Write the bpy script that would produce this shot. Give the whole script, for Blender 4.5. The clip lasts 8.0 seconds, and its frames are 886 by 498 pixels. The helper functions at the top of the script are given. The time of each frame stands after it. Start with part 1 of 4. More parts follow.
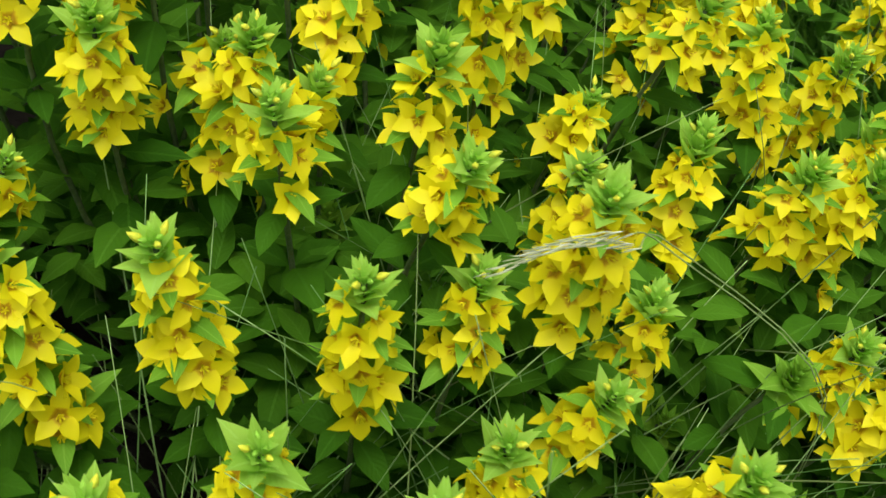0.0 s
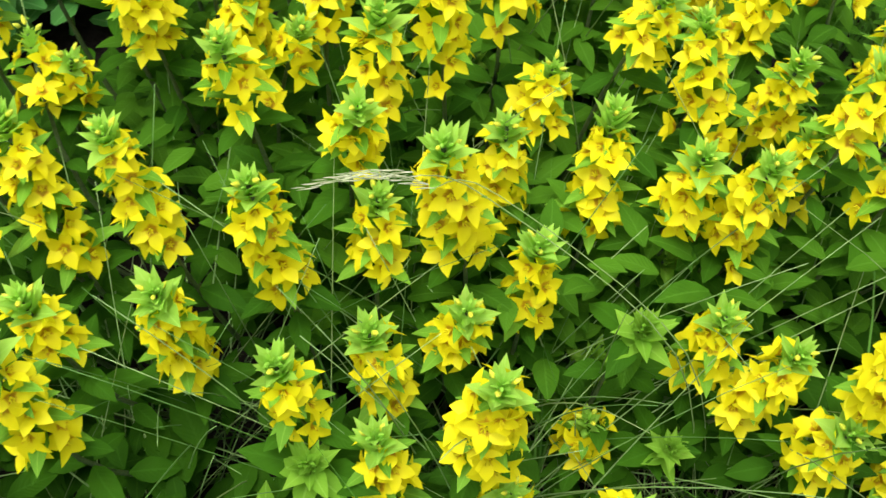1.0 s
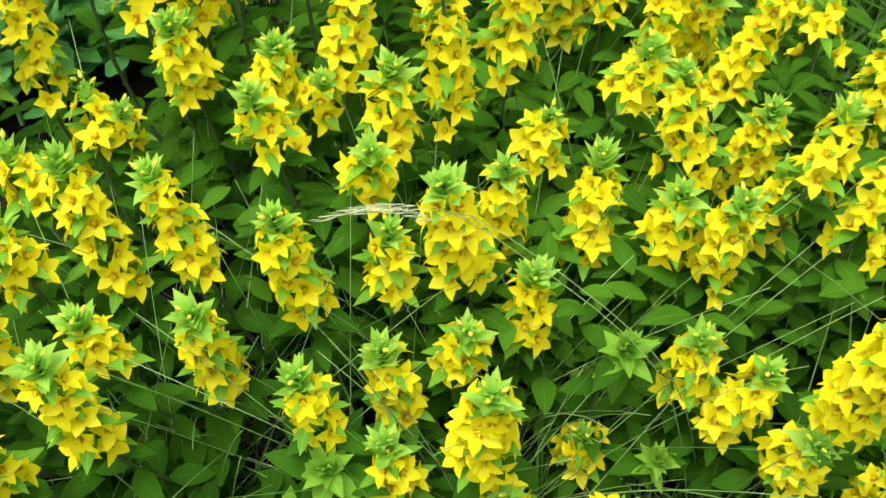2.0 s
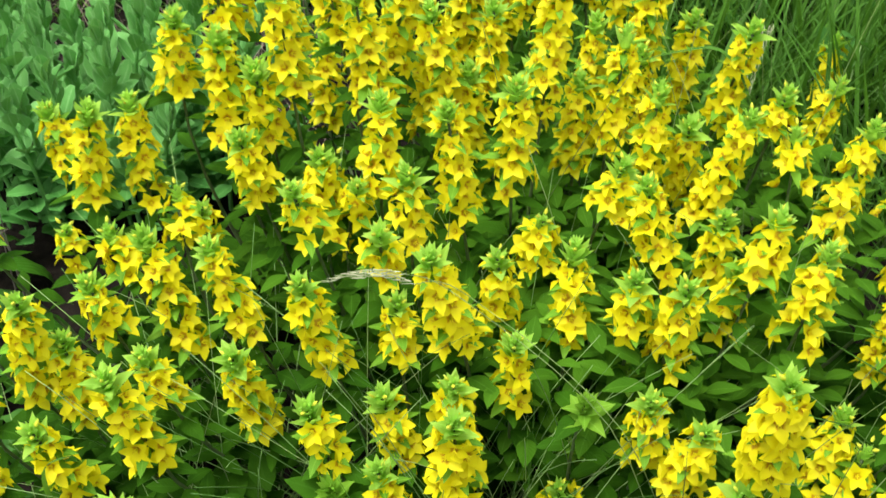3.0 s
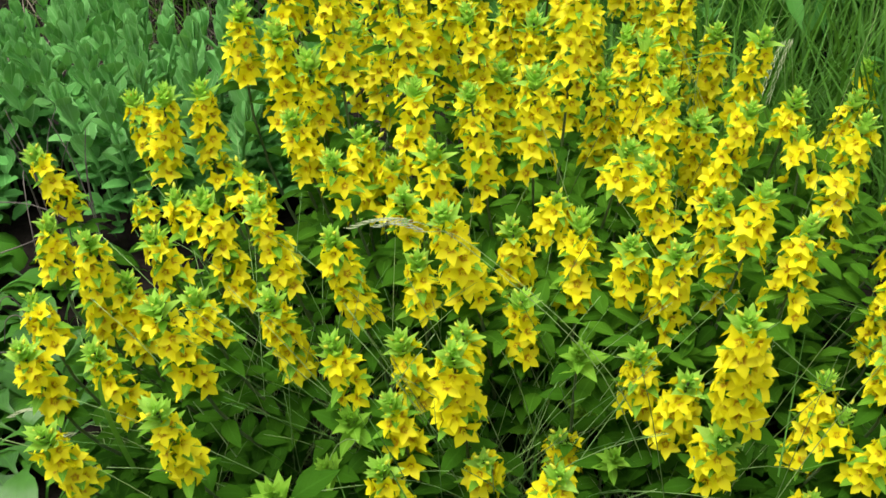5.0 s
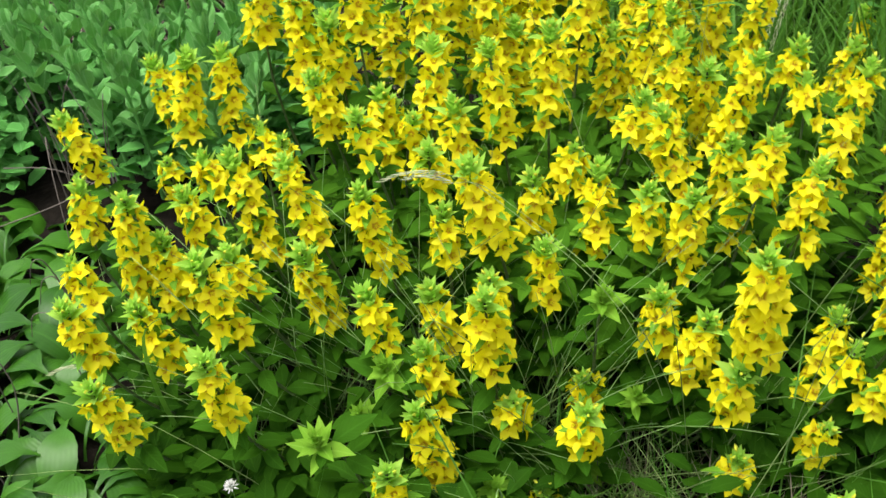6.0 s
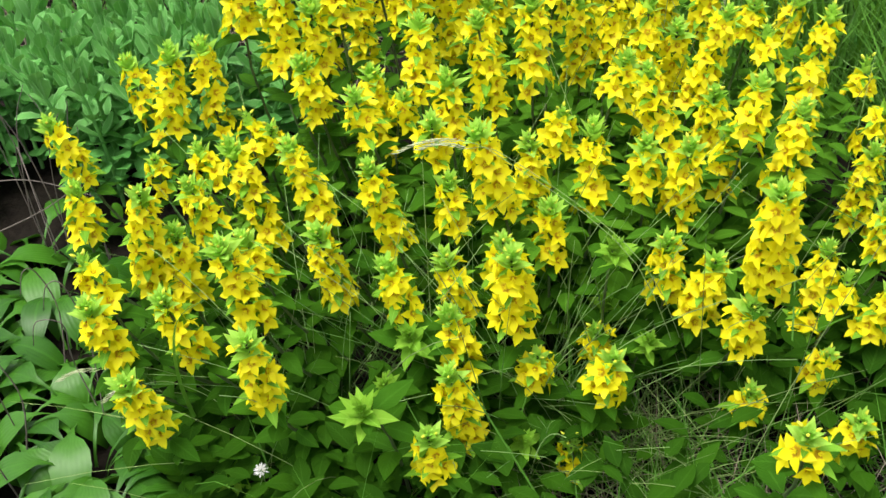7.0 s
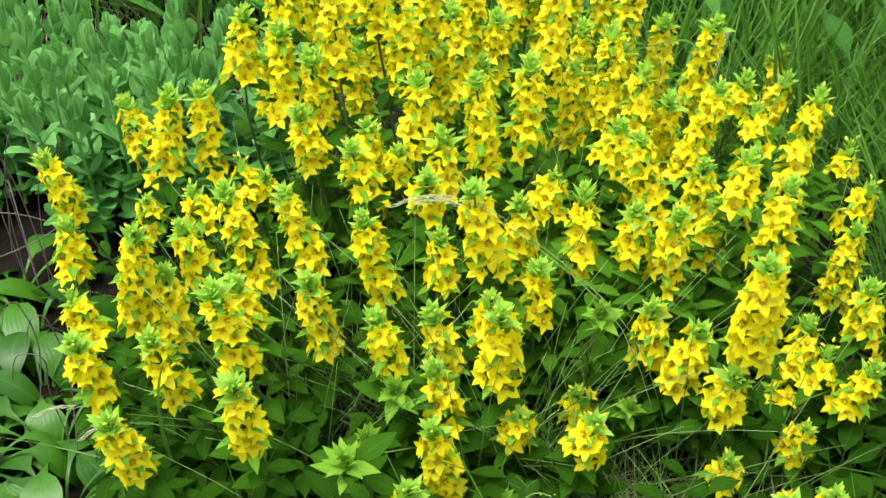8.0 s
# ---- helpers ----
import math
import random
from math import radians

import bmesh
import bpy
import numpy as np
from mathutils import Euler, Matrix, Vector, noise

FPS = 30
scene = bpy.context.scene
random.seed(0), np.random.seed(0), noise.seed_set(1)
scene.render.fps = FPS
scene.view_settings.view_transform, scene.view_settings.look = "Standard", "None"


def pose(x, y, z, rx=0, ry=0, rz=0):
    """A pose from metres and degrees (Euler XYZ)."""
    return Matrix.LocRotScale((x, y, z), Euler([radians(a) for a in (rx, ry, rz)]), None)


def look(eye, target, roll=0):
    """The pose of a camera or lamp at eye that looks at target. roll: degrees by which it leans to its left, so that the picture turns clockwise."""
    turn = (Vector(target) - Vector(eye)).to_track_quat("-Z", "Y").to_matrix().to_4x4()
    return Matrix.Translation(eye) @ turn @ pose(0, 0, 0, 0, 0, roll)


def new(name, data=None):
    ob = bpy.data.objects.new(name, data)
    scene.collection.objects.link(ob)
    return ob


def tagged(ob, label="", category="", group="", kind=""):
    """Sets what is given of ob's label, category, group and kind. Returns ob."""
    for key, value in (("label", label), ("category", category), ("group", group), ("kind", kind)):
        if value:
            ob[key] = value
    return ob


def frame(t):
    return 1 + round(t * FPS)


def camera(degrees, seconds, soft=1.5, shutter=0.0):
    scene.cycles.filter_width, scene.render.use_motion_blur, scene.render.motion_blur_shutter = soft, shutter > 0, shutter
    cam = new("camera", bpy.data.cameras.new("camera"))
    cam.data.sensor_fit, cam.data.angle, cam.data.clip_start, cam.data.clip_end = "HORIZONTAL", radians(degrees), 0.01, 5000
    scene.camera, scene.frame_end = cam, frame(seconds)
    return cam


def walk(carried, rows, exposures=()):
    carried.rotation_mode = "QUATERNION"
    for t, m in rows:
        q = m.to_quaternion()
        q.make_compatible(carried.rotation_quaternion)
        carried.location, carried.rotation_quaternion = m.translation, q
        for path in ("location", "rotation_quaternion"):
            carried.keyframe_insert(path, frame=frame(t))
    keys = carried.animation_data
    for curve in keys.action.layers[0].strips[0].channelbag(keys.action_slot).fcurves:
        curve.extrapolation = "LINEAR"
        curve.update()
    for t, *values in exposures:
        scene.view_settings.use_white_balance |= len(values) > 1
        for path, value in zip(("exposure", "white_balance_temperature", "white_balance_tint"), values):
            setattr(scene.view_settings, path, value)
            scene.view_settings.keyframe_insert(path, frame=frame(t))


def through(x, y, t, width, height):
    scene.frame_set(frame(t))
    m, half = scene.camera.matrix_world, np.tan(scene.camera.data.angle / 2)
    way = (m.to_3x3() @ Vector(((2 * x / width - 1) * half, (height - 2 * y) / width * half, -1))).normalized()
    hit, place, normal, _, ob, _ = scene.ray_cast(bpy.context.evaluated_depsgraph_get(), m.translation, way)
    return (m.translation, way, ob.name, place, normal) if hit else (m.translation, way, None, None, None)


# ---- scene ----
cam = camera(40.0, 8.0, shutter=0.25)
PATH = [
    (0, (-0.134, 0.021, 0.899), (0.219, 1.411, -0.495), 14.00),
    (0.3, (-0.021, -0.032, 0.958), (0.098, 1.331, -0.500), 7.41),
    (0.5, (0.054, -0.067, 0.997), (0.094, 1.239, -0.517), 6.23),
    (0.8, (0.156, -0.079, 1.046), (0.004, 1.201, -0.482), 6.48),
    (1, (0.192, -0.083, 1.066), (-0.051, 1.181, -0.464), 4.77),
    (1.2, (0.204, -0.073, 1.079), (-0.090, 1.149, -0.477), 3.87),
    (2.3, (0.310, -0.226, 1.171), (-0.088, 1.139, -0.235), 0.33),
    (2.4, (0.340, -0.251, 1.179), (-0.130, 1.126, -0.193), -0.81),
    (2.5, (0.369, -0.264, 1.186), (-0.140, 1.111, -0.174), -1.62),
    (2.8, (0.448, -0.322, 1.227), (-0.153, 1.071, -0.075), -2.98),
    (3, (0.473, -0.339, 1.242), (-0.170, 1.068, -0.025), -2.56),
    (3.2, (0.505, -0.380, 1.262), (-0.178, 1.051, 0.042), -2.30),
    (3.5, (0.540, -0.386, 1.262), (-0.201, 1.055, 0.089), -2.65),
    (4, (0.607, -0.437, 1.259), (-0.191, 1.076, 0.224), -2.68),
    (4.2, (0.620, -0.453, 1.249), (-0.198, 1.079, 0.259), -2.61),
    (4.5, (0.635, -0.481, 1.229), (-0.194, 1.025, 0.208), -2.89),
    (4.7, (0.667, -0.468, 1.218), (-0.190, 0.968, 0.121), -4.28),
    (5.8, (0.645, -0.536, 1.254), (-0.165, 0.843, 0.053), -3.79),
    (6, (0.641, -0.544, 1.252), (-0.164, 0.831, 0.043), -5.68),
    (6.5, (0.554, -0.620, 1.239), (-0.160, 0.803, 0.028), -7.29),
    (7, (0.510, -0.667, 1.250), (-0.112, 0.795, 0.035), -6.26),
    (7.5, (0.486, -0.681, 1.254), (-0.106, 0.814, 0.065), -3.43),
    (8, (0.484, -0.692, 1.256), (-0.097, 0.846, 0.117), -1.77),
]
walk(cam, [(t, look(eye, target, roll)) for t, eye, target, roll in PATH], [(0, 0.95, 6500, 11), (0.5, 1.17, 6500, 11), (1, 1.44, 6500, 11), (3.5, 1.50, 6500, 11), (4, 1.36, 6500, 11), (4.5, 1.30, 6500, 11), (6, 1.47, 6500, 11), (8, 1.63, 6500, 11)])

# ---- light ----
world = bpy.data.worlds.new("overcast_sky")
world.use_nodes = True
scene.world = world
wn = world.node_tree.nodes
sky = wn.new("ShaderNodeTexSky")
sky.sky_type, sky.sun_disc = "NISHITA", False
sky.sun_elevation, sky.sun_rotation = radians(75), radians(214)
sky.air_density, sky.dust_density = 1.0, 4.0
wn["Background"].inputs["Strength"].default_value = 0.115
grey = wn.new("ShaderNodeHueSaturation")
grey.inputs["Saturation"].default_value = 0.3
world.node_tree.links.new(sky.outputs["Color"], grey.inputs["Color"])
world.node_tree.links.new(grey.outputs["Color"], wn["Background"].inputs["Color"])
sun = new("sun", bpy.data.lights.new("sun", "SUN"))
sun.data.energy, sun.data.angle, sun.data.color = 1.2, radians(40), (1.0, 0.96, 0.9)
sun.matrix_world = look((-0.6, -0.9, 4.2), (0, 0, 0))


# ---- materials ----
def node_material(name):
    m = bpy.data.materials.new(name)
    m.use_nodes = True
    return m, m.node_tree.nodes, m.node_tree.links


def ramp(nodes, stops):
    r = nodes.new("ShaderNodeValToRGB")
    els = r.color_ramp.elements
    while len(els) < len(stops):
        els.new(0.5)
    for e, (p, c) in zip(els, stops):
        e.position, e.color = p, (*c, 1)
    return r


def maths(nodes, links, op, a, b=None):
    n = nodes.new("ShaderNodeMath")
    n.operation = op
    for i, v in enumerate((a, b)):
        if v is None:
            continue
        if isinstance(v, (int, float)):
            n.inputs[i].default_value = v
        else:
            links.new(v, n.inputs[i])
    return n.outputs[0]


def blend(nodes, links, fac, a, b, mode="MIX"):
    n = nodes.new("ShaderNodeMix")
    n.data_type, n.blend_type = "RGBA", mode
    for sock, v in ((n.inputs[0], fac), (n.inputs[6], a), (n.inputs[7], b)):
        if isinstance(v, (int, float)):
            sock.default_value = v
        elif isinstance(v, tuple):
            sock.default_value = (*v, 1)
        else:
            links.new(v, sock)
    return n.outputs[2]


def noise_tex(nodes, links, scale, detail=3.0, coord=None):
    n = nodes.new("ShaderNodeTexNoise")
    n.inputs["Scale"].default_value, n.inputs["Detail"].default_value = scale, detail
    if coord is not None:
        links.new(coord, n.inputs["Vector"])
    return n.outputs["Fac"]


def leaf_material(name, dark, light, rib, rough=0.55, through=0.25, veins=9.0, per_island=False, bump=0.15, spec=0.14, rim=0.0, ribs=0.0):
    """A leaf: colour from piece to piece, blotches, a paler midrib, side veins, some light let through."""
    m, n, l = node_material(name)
    out, bsdf = n["Material Output"], n["Principled BSDF"]
    geo = n.new("ShaderNodeNewGeometry")
    info = n.new("ShaderNodeObjectInfo")
    rnd = geo.outputs["Random Per Island"] if per_island else info.outputs["Random"]
    pos = geo.outputs["Position"]
    blot = noise_tex(n, l, 90, 4, pos)
    wide = noise_tex(n, l, 9, 2, pos)
    f = maths(n, l, "ADD", maths(n, l, "MULTIPLY", rnd, 0.55), maths(n, l, "MULTIPLY", blot, 0.35))
    f = maths(n, l, "ADD", f, maths(n, l, "SUBTRACT", maths(n, l, "MULTIPLY", wide, 0.6), 0.25))
    col = blend(n, l, f, dark, light)
    across = n.new("ShaderNodeAttribute")
    across.attribute_name = "across"
    along = n.new("ShaderNodeAttribute")
    along.attribute_name = "along"
    ab = maths(n, l, "ABSOLUTE", across.outputs["Fac"])
    ribf = maths(n, l, "MULTIPLY", maths(n, l, "LESS_THAN", ab, 0.09), 0.55)
    col = blend(n, l, ribf, col, rib)
    col = blend(n, l, maths(n, l, "MULTIPLY", maths(n, l, "GREATER_THAN", ab, 0.86), rim), col, rib)
    wave = maths(n, l, "SINE", maths(n, l, "MULTIPLY", maths(n, l, "SUBTRACT", along.outputs["Fac"], maths(n, l, "MULTIPLY", ab, 0.28)), veins * 6.28))
    col = blend(n, l, maths(n, l, "MULTIPLY", maths(n, l, "GREATER_THAN", wave, 0.93), 0.09), col, rib)
    l.new(col, bsdf.inputs["Base Color"])
    bsdf.inputs["Roughness"].default_value = rough
    bsdf.inputs["Specular IOR Level"].default_value = spec
    bp = n.new("ShaderNodeBump")
    bp.inputs["Strength"].default_value, bp.inputs["Distance"].default_value = bump, 0.001
    relief = maths(n, l, "ADD", wave, maths(n, l, "MULTIPLY", blot, 2.0))
    if ribs:
        pleat = maths(n, l, "COSINE", maths(n, l, "MULTIPLY", across.outputs["Fac"], ribs * 6.28))
        relief = maths(n, l, "ADD", relief, maths(n, l, "MULTIPLY", pleat, 1.0))
    l.new(relief, bp.inputs["Height"])
    l.new(bp.outputs["Normal"], bsdf.inputs["Normal"])
    tr = n.new("ShaderNodeBsdfTranslucent")
    l.new(blend(n, l, 0.5, col, (light[0] * 1.5, light[1] * 1.5, light[2] * 0.8)), tr.inputs["Color"])
    mix = n.new("ShaderNodeMixShader")
    mix.inputs[0].default_value = through
    l.new(bsdf.outputs[0], mix.inputs[1])
    l.new(tr.outputs[0], mix.inputs[2])
    l.new(mix.outputs[0], out.inputs["Surface"])
    return m


def petal_material():
    """Yellow petals with a rusty eye, by the distance from the blossom's own middle."""
    m, n, l = node_material("petal_yellow")
    out, bsdf = n["Material Output"], n["Principled BSDF"]
    tc = n.new("ShaderNodeTexCoord")
    info = n.new("ShaderNodeObjectInfo")
    along = n.new("ShaderNodeAttribute")
    along.attribute_name = "along"
    wob = noise_tex(n, l, 420, 2, tc.outputs["Object"])
    r = maths(n, l, "ADD", along.outputs["Fac"], maths(n, l, "MULTIPLY", maths(n, l, "SUBTRACT", wob, 0.5), 0.14))
    eye = ramp(n, [(0.0, (0.60, 0.42, 0.012)), (0.09, (0.53, 0.31, 0.010)), (0.17, (0.68, 0.48, 0.007)), (0.24, (0.87, 0.785, 0.007)), (1.0, (0.905, 0.842, 0.010))])
    l.new(r, eye.inputs[0])
    tint = blend(n, l, maths(n, l, "MULTIPLY", info.outputs["Random"], 0.55), eye.outputs[0], (0.97, 0.90, 0.6), "MULTIPLY")
    col = blend(n, l, maths(n, l, "MULTIPLY", info.outputs["Random"], 0.25), eye.outputs[0], tint)
    l.new(col, bsdf.inputs["Base Color"])
    bsdf.inputs["Roughness"].default_value = 0.55
    bsdf.inputs["Specular IOR Level"].default_value = 0.25
    bp = n.new("ShaderNodeBump")
    bp.inputs["Strength"].default_value, bp.inputs["Distance"].default_value = 0.3, 0.0006
    l.new(noise_tex(n, l, 900, 2, tc.outputs["Object"]), bp.inputs["Height"])
    l.new(bp.outputs["Normal"], bsdf.inputs["Normal"])
    tr = n.new("ShaderNodeBsdfTranslucent")
    l.new(col, tr.inputs["Color"])
    mix = n.new("ShaderNodeMixShader")
    mix.inputs[0].default_value = 0.46
    l.new(bsdf.outputs[0], mix.inputs[1])
    l.new(tr.outputs[0], mix.inputs[2])
    l.new(mix.outputs[0], out.inputs["Surface"])
    return m


def plain_material(name, dark, light, scale=60.0, rough=0.7, bump=0.3, per_island=False):
    m, n, l = node_material(name)
    bsdf = n["Principled BSDF"]
    geo = n.new("ShaderNodeNewGeometry")
    a = noise_tex(n, l, scale, 5, geo.outputs["Position"])
    b = noise_tex(n, l, scale / 8, 3, geo.outputs["Position"])
    f = maths(n, l, "ADD", maths(n, l, "MULTIPLY", a, 0.6), maths(n, l, "MULTIPLY", b, 0.4))
    if per_island:
        f = maths(n, l, "ADD", maths(n, l, "MULTIPLY", f, 0.4), maths(n, l, "MULTIPLY", geo.outputs["Random Per Island"], 0.7))
    rp = ramp(n, [(0.3, dark), (0.72, light)])
    l.new(f, rp.inputs[0])
    l.new(rp.outputs[0], bsdf.inputs["Base Color"])
    bsdf.inputs["Roughness"].default_value = rough
    bsdf.inputs["Specular IOR Level"].default_value = 0.25
    bp = n.new("ShaderNodeBump")
    bp.inputs["Strength"].default_value, bp.inputs["Distance"].default_value = bump, 0.004
    l.new(a, bp.inputs["Height"])
    l.new(bp.outputs["Normal"], bsdf.inputs["Normal"])
    return m


PETAL = petal_material()
BUD = plain_material("bud_yellow_green", (0.30, 0.40, 0.04), (0.72, 0.68, 0.03), 500, 0.5)
LEAF = leaf_material("loosestrife_leaf", (0.016, 0.064, 0.004), (0.052, 0.158, 0.008), (0.054, 0.158, 0.012), 0.65, 0.34, spec=0.03)
# Loosestrife leaf again, darkened: shade beneath the stems is put into this green.
UNDER_SHADED = leaf_material("shaded_low_leaf", (0.012, 0.046, 0.003), (0.033, 0.104, 0.005), (0.035, 0.104, 0.008), 0.65, 0.30, per_island=True, spec=0.03)
MIDDLE = leaf_material("stem_leaf", (0.024, 0.088, 0.005), (0.084, 0.220, 0.013), (0.086, 0.220, 0.020), 0.65, 0.32, per_island=True, spec=0.03)
TIP = leaf_material("loosestrife_tip_leaf", (0.120, 0.30, 0.018), (0.25, 0.465, 0.045), (0.30, 0.52, 0.08), 0.65, 0.45, spec=0.06)
CROWN = leaf_material("flower_tip_leaf", (0.215, 0.445, 0.042), (0.42, 0.67, 0.11), (0.42, 0.67, 0.14), 0.65, 0.48, spec=0.06)
BRACT = leaf_material("loosestrife_bract", (0.075, 0.215, 0.010), (0.20, 0.43, 0.030), (0.22, 0.43, 0.045), 0.6, 0.35, per_island=True)
STEM = plain_material("green_stem", (0.035, 0.075, 0.018), (0.10, 0.14, 0.05), 300, 0.6)
HOSTA = leaf_material("hosta_leaf", (0.013, 0.062, 0.005), (0.054, 0.175, 0.012), (0.046, 0.152, 0.012), 0.36, 0.18, veins=0.0, bump=0.10, spec=0.26, ribs=4.0)
SEDUM = leaf_material("sedum_leaf", (0.078, 0.265, 0.050), (0.185, 0.450, 0.122), (0.26, 0.51, 0.19), 0.65, 0.2, veins=0.0, rim=0.6)
# Darker copy of SEDUM; the clump's inner shade is painted into its lower leaves.
SEDUM_LOW_SHADED = leaf_material("sedum_shaded_leaf", (0.044, 0.185, 0.030), (0.110, 0.330, 0.068), (0.15, 0.37, 0.10), 0.65, 0.2, veins=0.0, per_island=True, rim=0.35)
DOCK = leaf_material("dock_leaf", (0.022, 0.098, 0.012), (0.076, 0.240, 0.032), (0.066, 0.21, 0.032), 0.55, 0.25, veins=10.0)
GRASS = leaf_material("grass_blade", (0.020, 0.074, 0.007), (0.108, 0.275, 0.032), (0.08, 0.20, 0.02), 0.55, 0.3, veins=0.0, per_island=True, bump=0.1)
WEED = leaf_material("weed_leaf", (0.022, 0.098, 0.012), (0.076, 0.240, 0.032), (0.066, 0.21, 0.032), 0.55, 0.25, veins=10.0, per_island=True)
PALE = plain_material("pale_grass_blade", (0.09, 0.21, 0.04), (0.27, 0.42, 0.14), 120, 0.55, per_island=True)
STRAW = plain_material("straw", (0.085, 0.068, 0.045), (0.26, 0.22, 0.16), 200, 0.7, per_island=True)
PANICLE = plain_material("pale_grass_head", (0.22, 0.27, 0.12), (0.46, 0.49, 0.30), 400, 0.7, per_island=True)
CULM = plain_material("grass_culm", (0.08, 0.16, 0.03), (0.24, 0.34, 0.11), 200, 0.55, per_island=True)
TWIG = plain_material("dead_stalk", (0.020, 0.017, 0.014), (0.14, 0.12, 0.10), 250, 0.8, per_island=True)
WHITE = plain_material("white_floret", (0.55, 0.56, 0.50), (0.80, 0.80, 0.76), 500, 0.6)
# Well below soil's own tone: the darkness of the plant gaps is painted in.
SOIL = plain_material("shade_dark_soil", (0.004, 0.0034, 0.0028), (0.018, 0.0148, 0.011), 70, 0.95, 1.0)
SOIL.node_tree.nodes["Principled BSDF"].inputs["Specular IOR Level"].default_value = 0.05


# ---- mesh helpers ----
class Soup:
    """Vertices and faces with 'across' and 'along' kept at each vertex."""

    def __init__(self):
        self.v, self.f, self.a, self.l = [], [], [], []

    def add(self, piece, m=None):
        v, f, a, l = piece
        k = len(self.v)
        self.v += [m @ p for p in v] if m is not None else list(v)
        self.f += [[i + k for i in face] for face in f]
        self.a += a
        self.l += l
        return self

    def mesh(self, name, material, smooth=True):
        me = bpy.data.meshes.new(name)
        me.from_pydata([tuple(p) for p in self.v], [], self.f)
        for key, values in (("across", self.a), ("along", self.l)):
            me.attributes.new(key, "FLOAT", "POINT").data.foreach_set("value", values)
        me.materials.append(material)
        if smooth:
            me.polygons.foreach_set("use_smooth", [True] * len(me.polygons))
        me.update()
        return me


def blade(length, width, shape, bend=0.0, fold=0.15, wave=0.0, start=0.0):
    """A leaf from the origin along +x, facing +z. shape: half widths (of 1) at even steps; bend: how far the tip drops, in radians."""
    v, f, a, l = [], [], [], []
    n = len(shape) - 1
    x = z = 0.0
    for i, s in enumerate(shape):
        u = i / n
        if i:
            ang = start - bend * (u - 0.5 / n)
            x, z = x + length / n * math.cos(ang), z + length / n * math.sin(ang)
        h = s * width / 2
        if h < 1e-6 and i == n:
            v.append(Vector((x, 0, z)))
            a.append(0.0)
            l.append(u)
        else:
            up = fold * h
            w = wave * width * math.sin(i * 2.1)
            v += [Vector((x, -h, z + up + w)), Vector((x, 0, z)), Vector((x, h, z + up - w))]
            a += [-1.0, 0.0, 1.0]
            l += [u] * 3
    for i in range(n):
        k = 3 * i
        if i == n - 1 and len(v) == 3 * n + 1:
            f += [[k, k + 3, k + 1], [k + 1, k + 3, k + 2]]
        else:
            f += [[k, k + 3, k + 4, k + 1], [k + 1, k + 4, k + 5, k + 2]]
    return v, f, a, l


def tube(points, radii, sides=5):
    v, f = [], []
    for i, p in enumerate(points):
        d = (points[min(i + 1, len(points) - 1)] - points[max(i - 1, 0)]).normalized()
        q = d.to_track_quat("Z", "Y")
        for k in range(sides):
            g = 2 * math.pi * k / sides
            v.append(p + q @ Vector((radii[i] * math.cos(g), radii[i] * math.sin(g), 0)))
    for i in range(len(points) - 1):
        for k in range(sides):
            k2 = (k + 1) % sides
            f.append([i * sides + k, i * sides + k2, (i + 1) * sides + k2, (i + 1) * sides + k])
    f.append([(len(points) - 1) * sides + k for k in range(sides)])
    return v, f, [0.5] * len(v), [0.5] * len(v)


def bead(length, radius, sides=5):
    """A small pointed bud along +z."""
    prof = [(0.0, 0.35), (0.3, 1.0), (0.65, 0.75), (1.0, 0.08)]
    return tube([Vector((0, 0, length * h)) for h, _ in prof], [radius * r for _, r in prof], sides)


def facing(place, out, up, size=1.0):
    """The pose that turns +x along out, with +z as near to up as can be."""
    x = out.normalized()
    y = up.cross(x)
    y = y.normalized() if y.length > 1e-4 else Vector((0, 1, 0))
    z = x.cross(y)
    m = Matrix((x, y, z)).transposed().to_4x4()
    return Matrix.Translation(place) @ m @ Matrix.Scale(size, 4)


def facing_z(place, way, spin, size=1.0):
    return Matrix.Translation(place) @ way.to_track_quat("Z", "Y").to_matrix().to_4x4() @ Matrix.Rotation(spin, 4, "Z") @ Matrix.Scale(size, 4)


def part(name, mesh, parent, m=None, label=""):
    ob = new(name, mesh)
    ob.parent = parent
    if m is not None:
        ob.matrix_basis = m
    return tagged(ob, label=label) if label else ob


def thing(name, place, label, category, group=""):
    ob = new(name)
    ob.location = place
    ob.empty_display_size = 0.05
    return tagged(ob, label=label, category=category, group=group)


def bezier(a, b, c, n):
    return [a * (1 - t) ** 2 + b * 2 * t * (1 - t) + c * t * t for t in (i / n for i in range(n + 1))]


rng = random.Random(7)
UP = Vector((0, 0, 1))

# ---- shared pieces of the loosestrife ----
OVATE = [0.10, 0.72, 1.0, 0.86, 0.52, 0.0]
LANCE = [0.25, 0.95, 0.85, 0.45, 0.0]


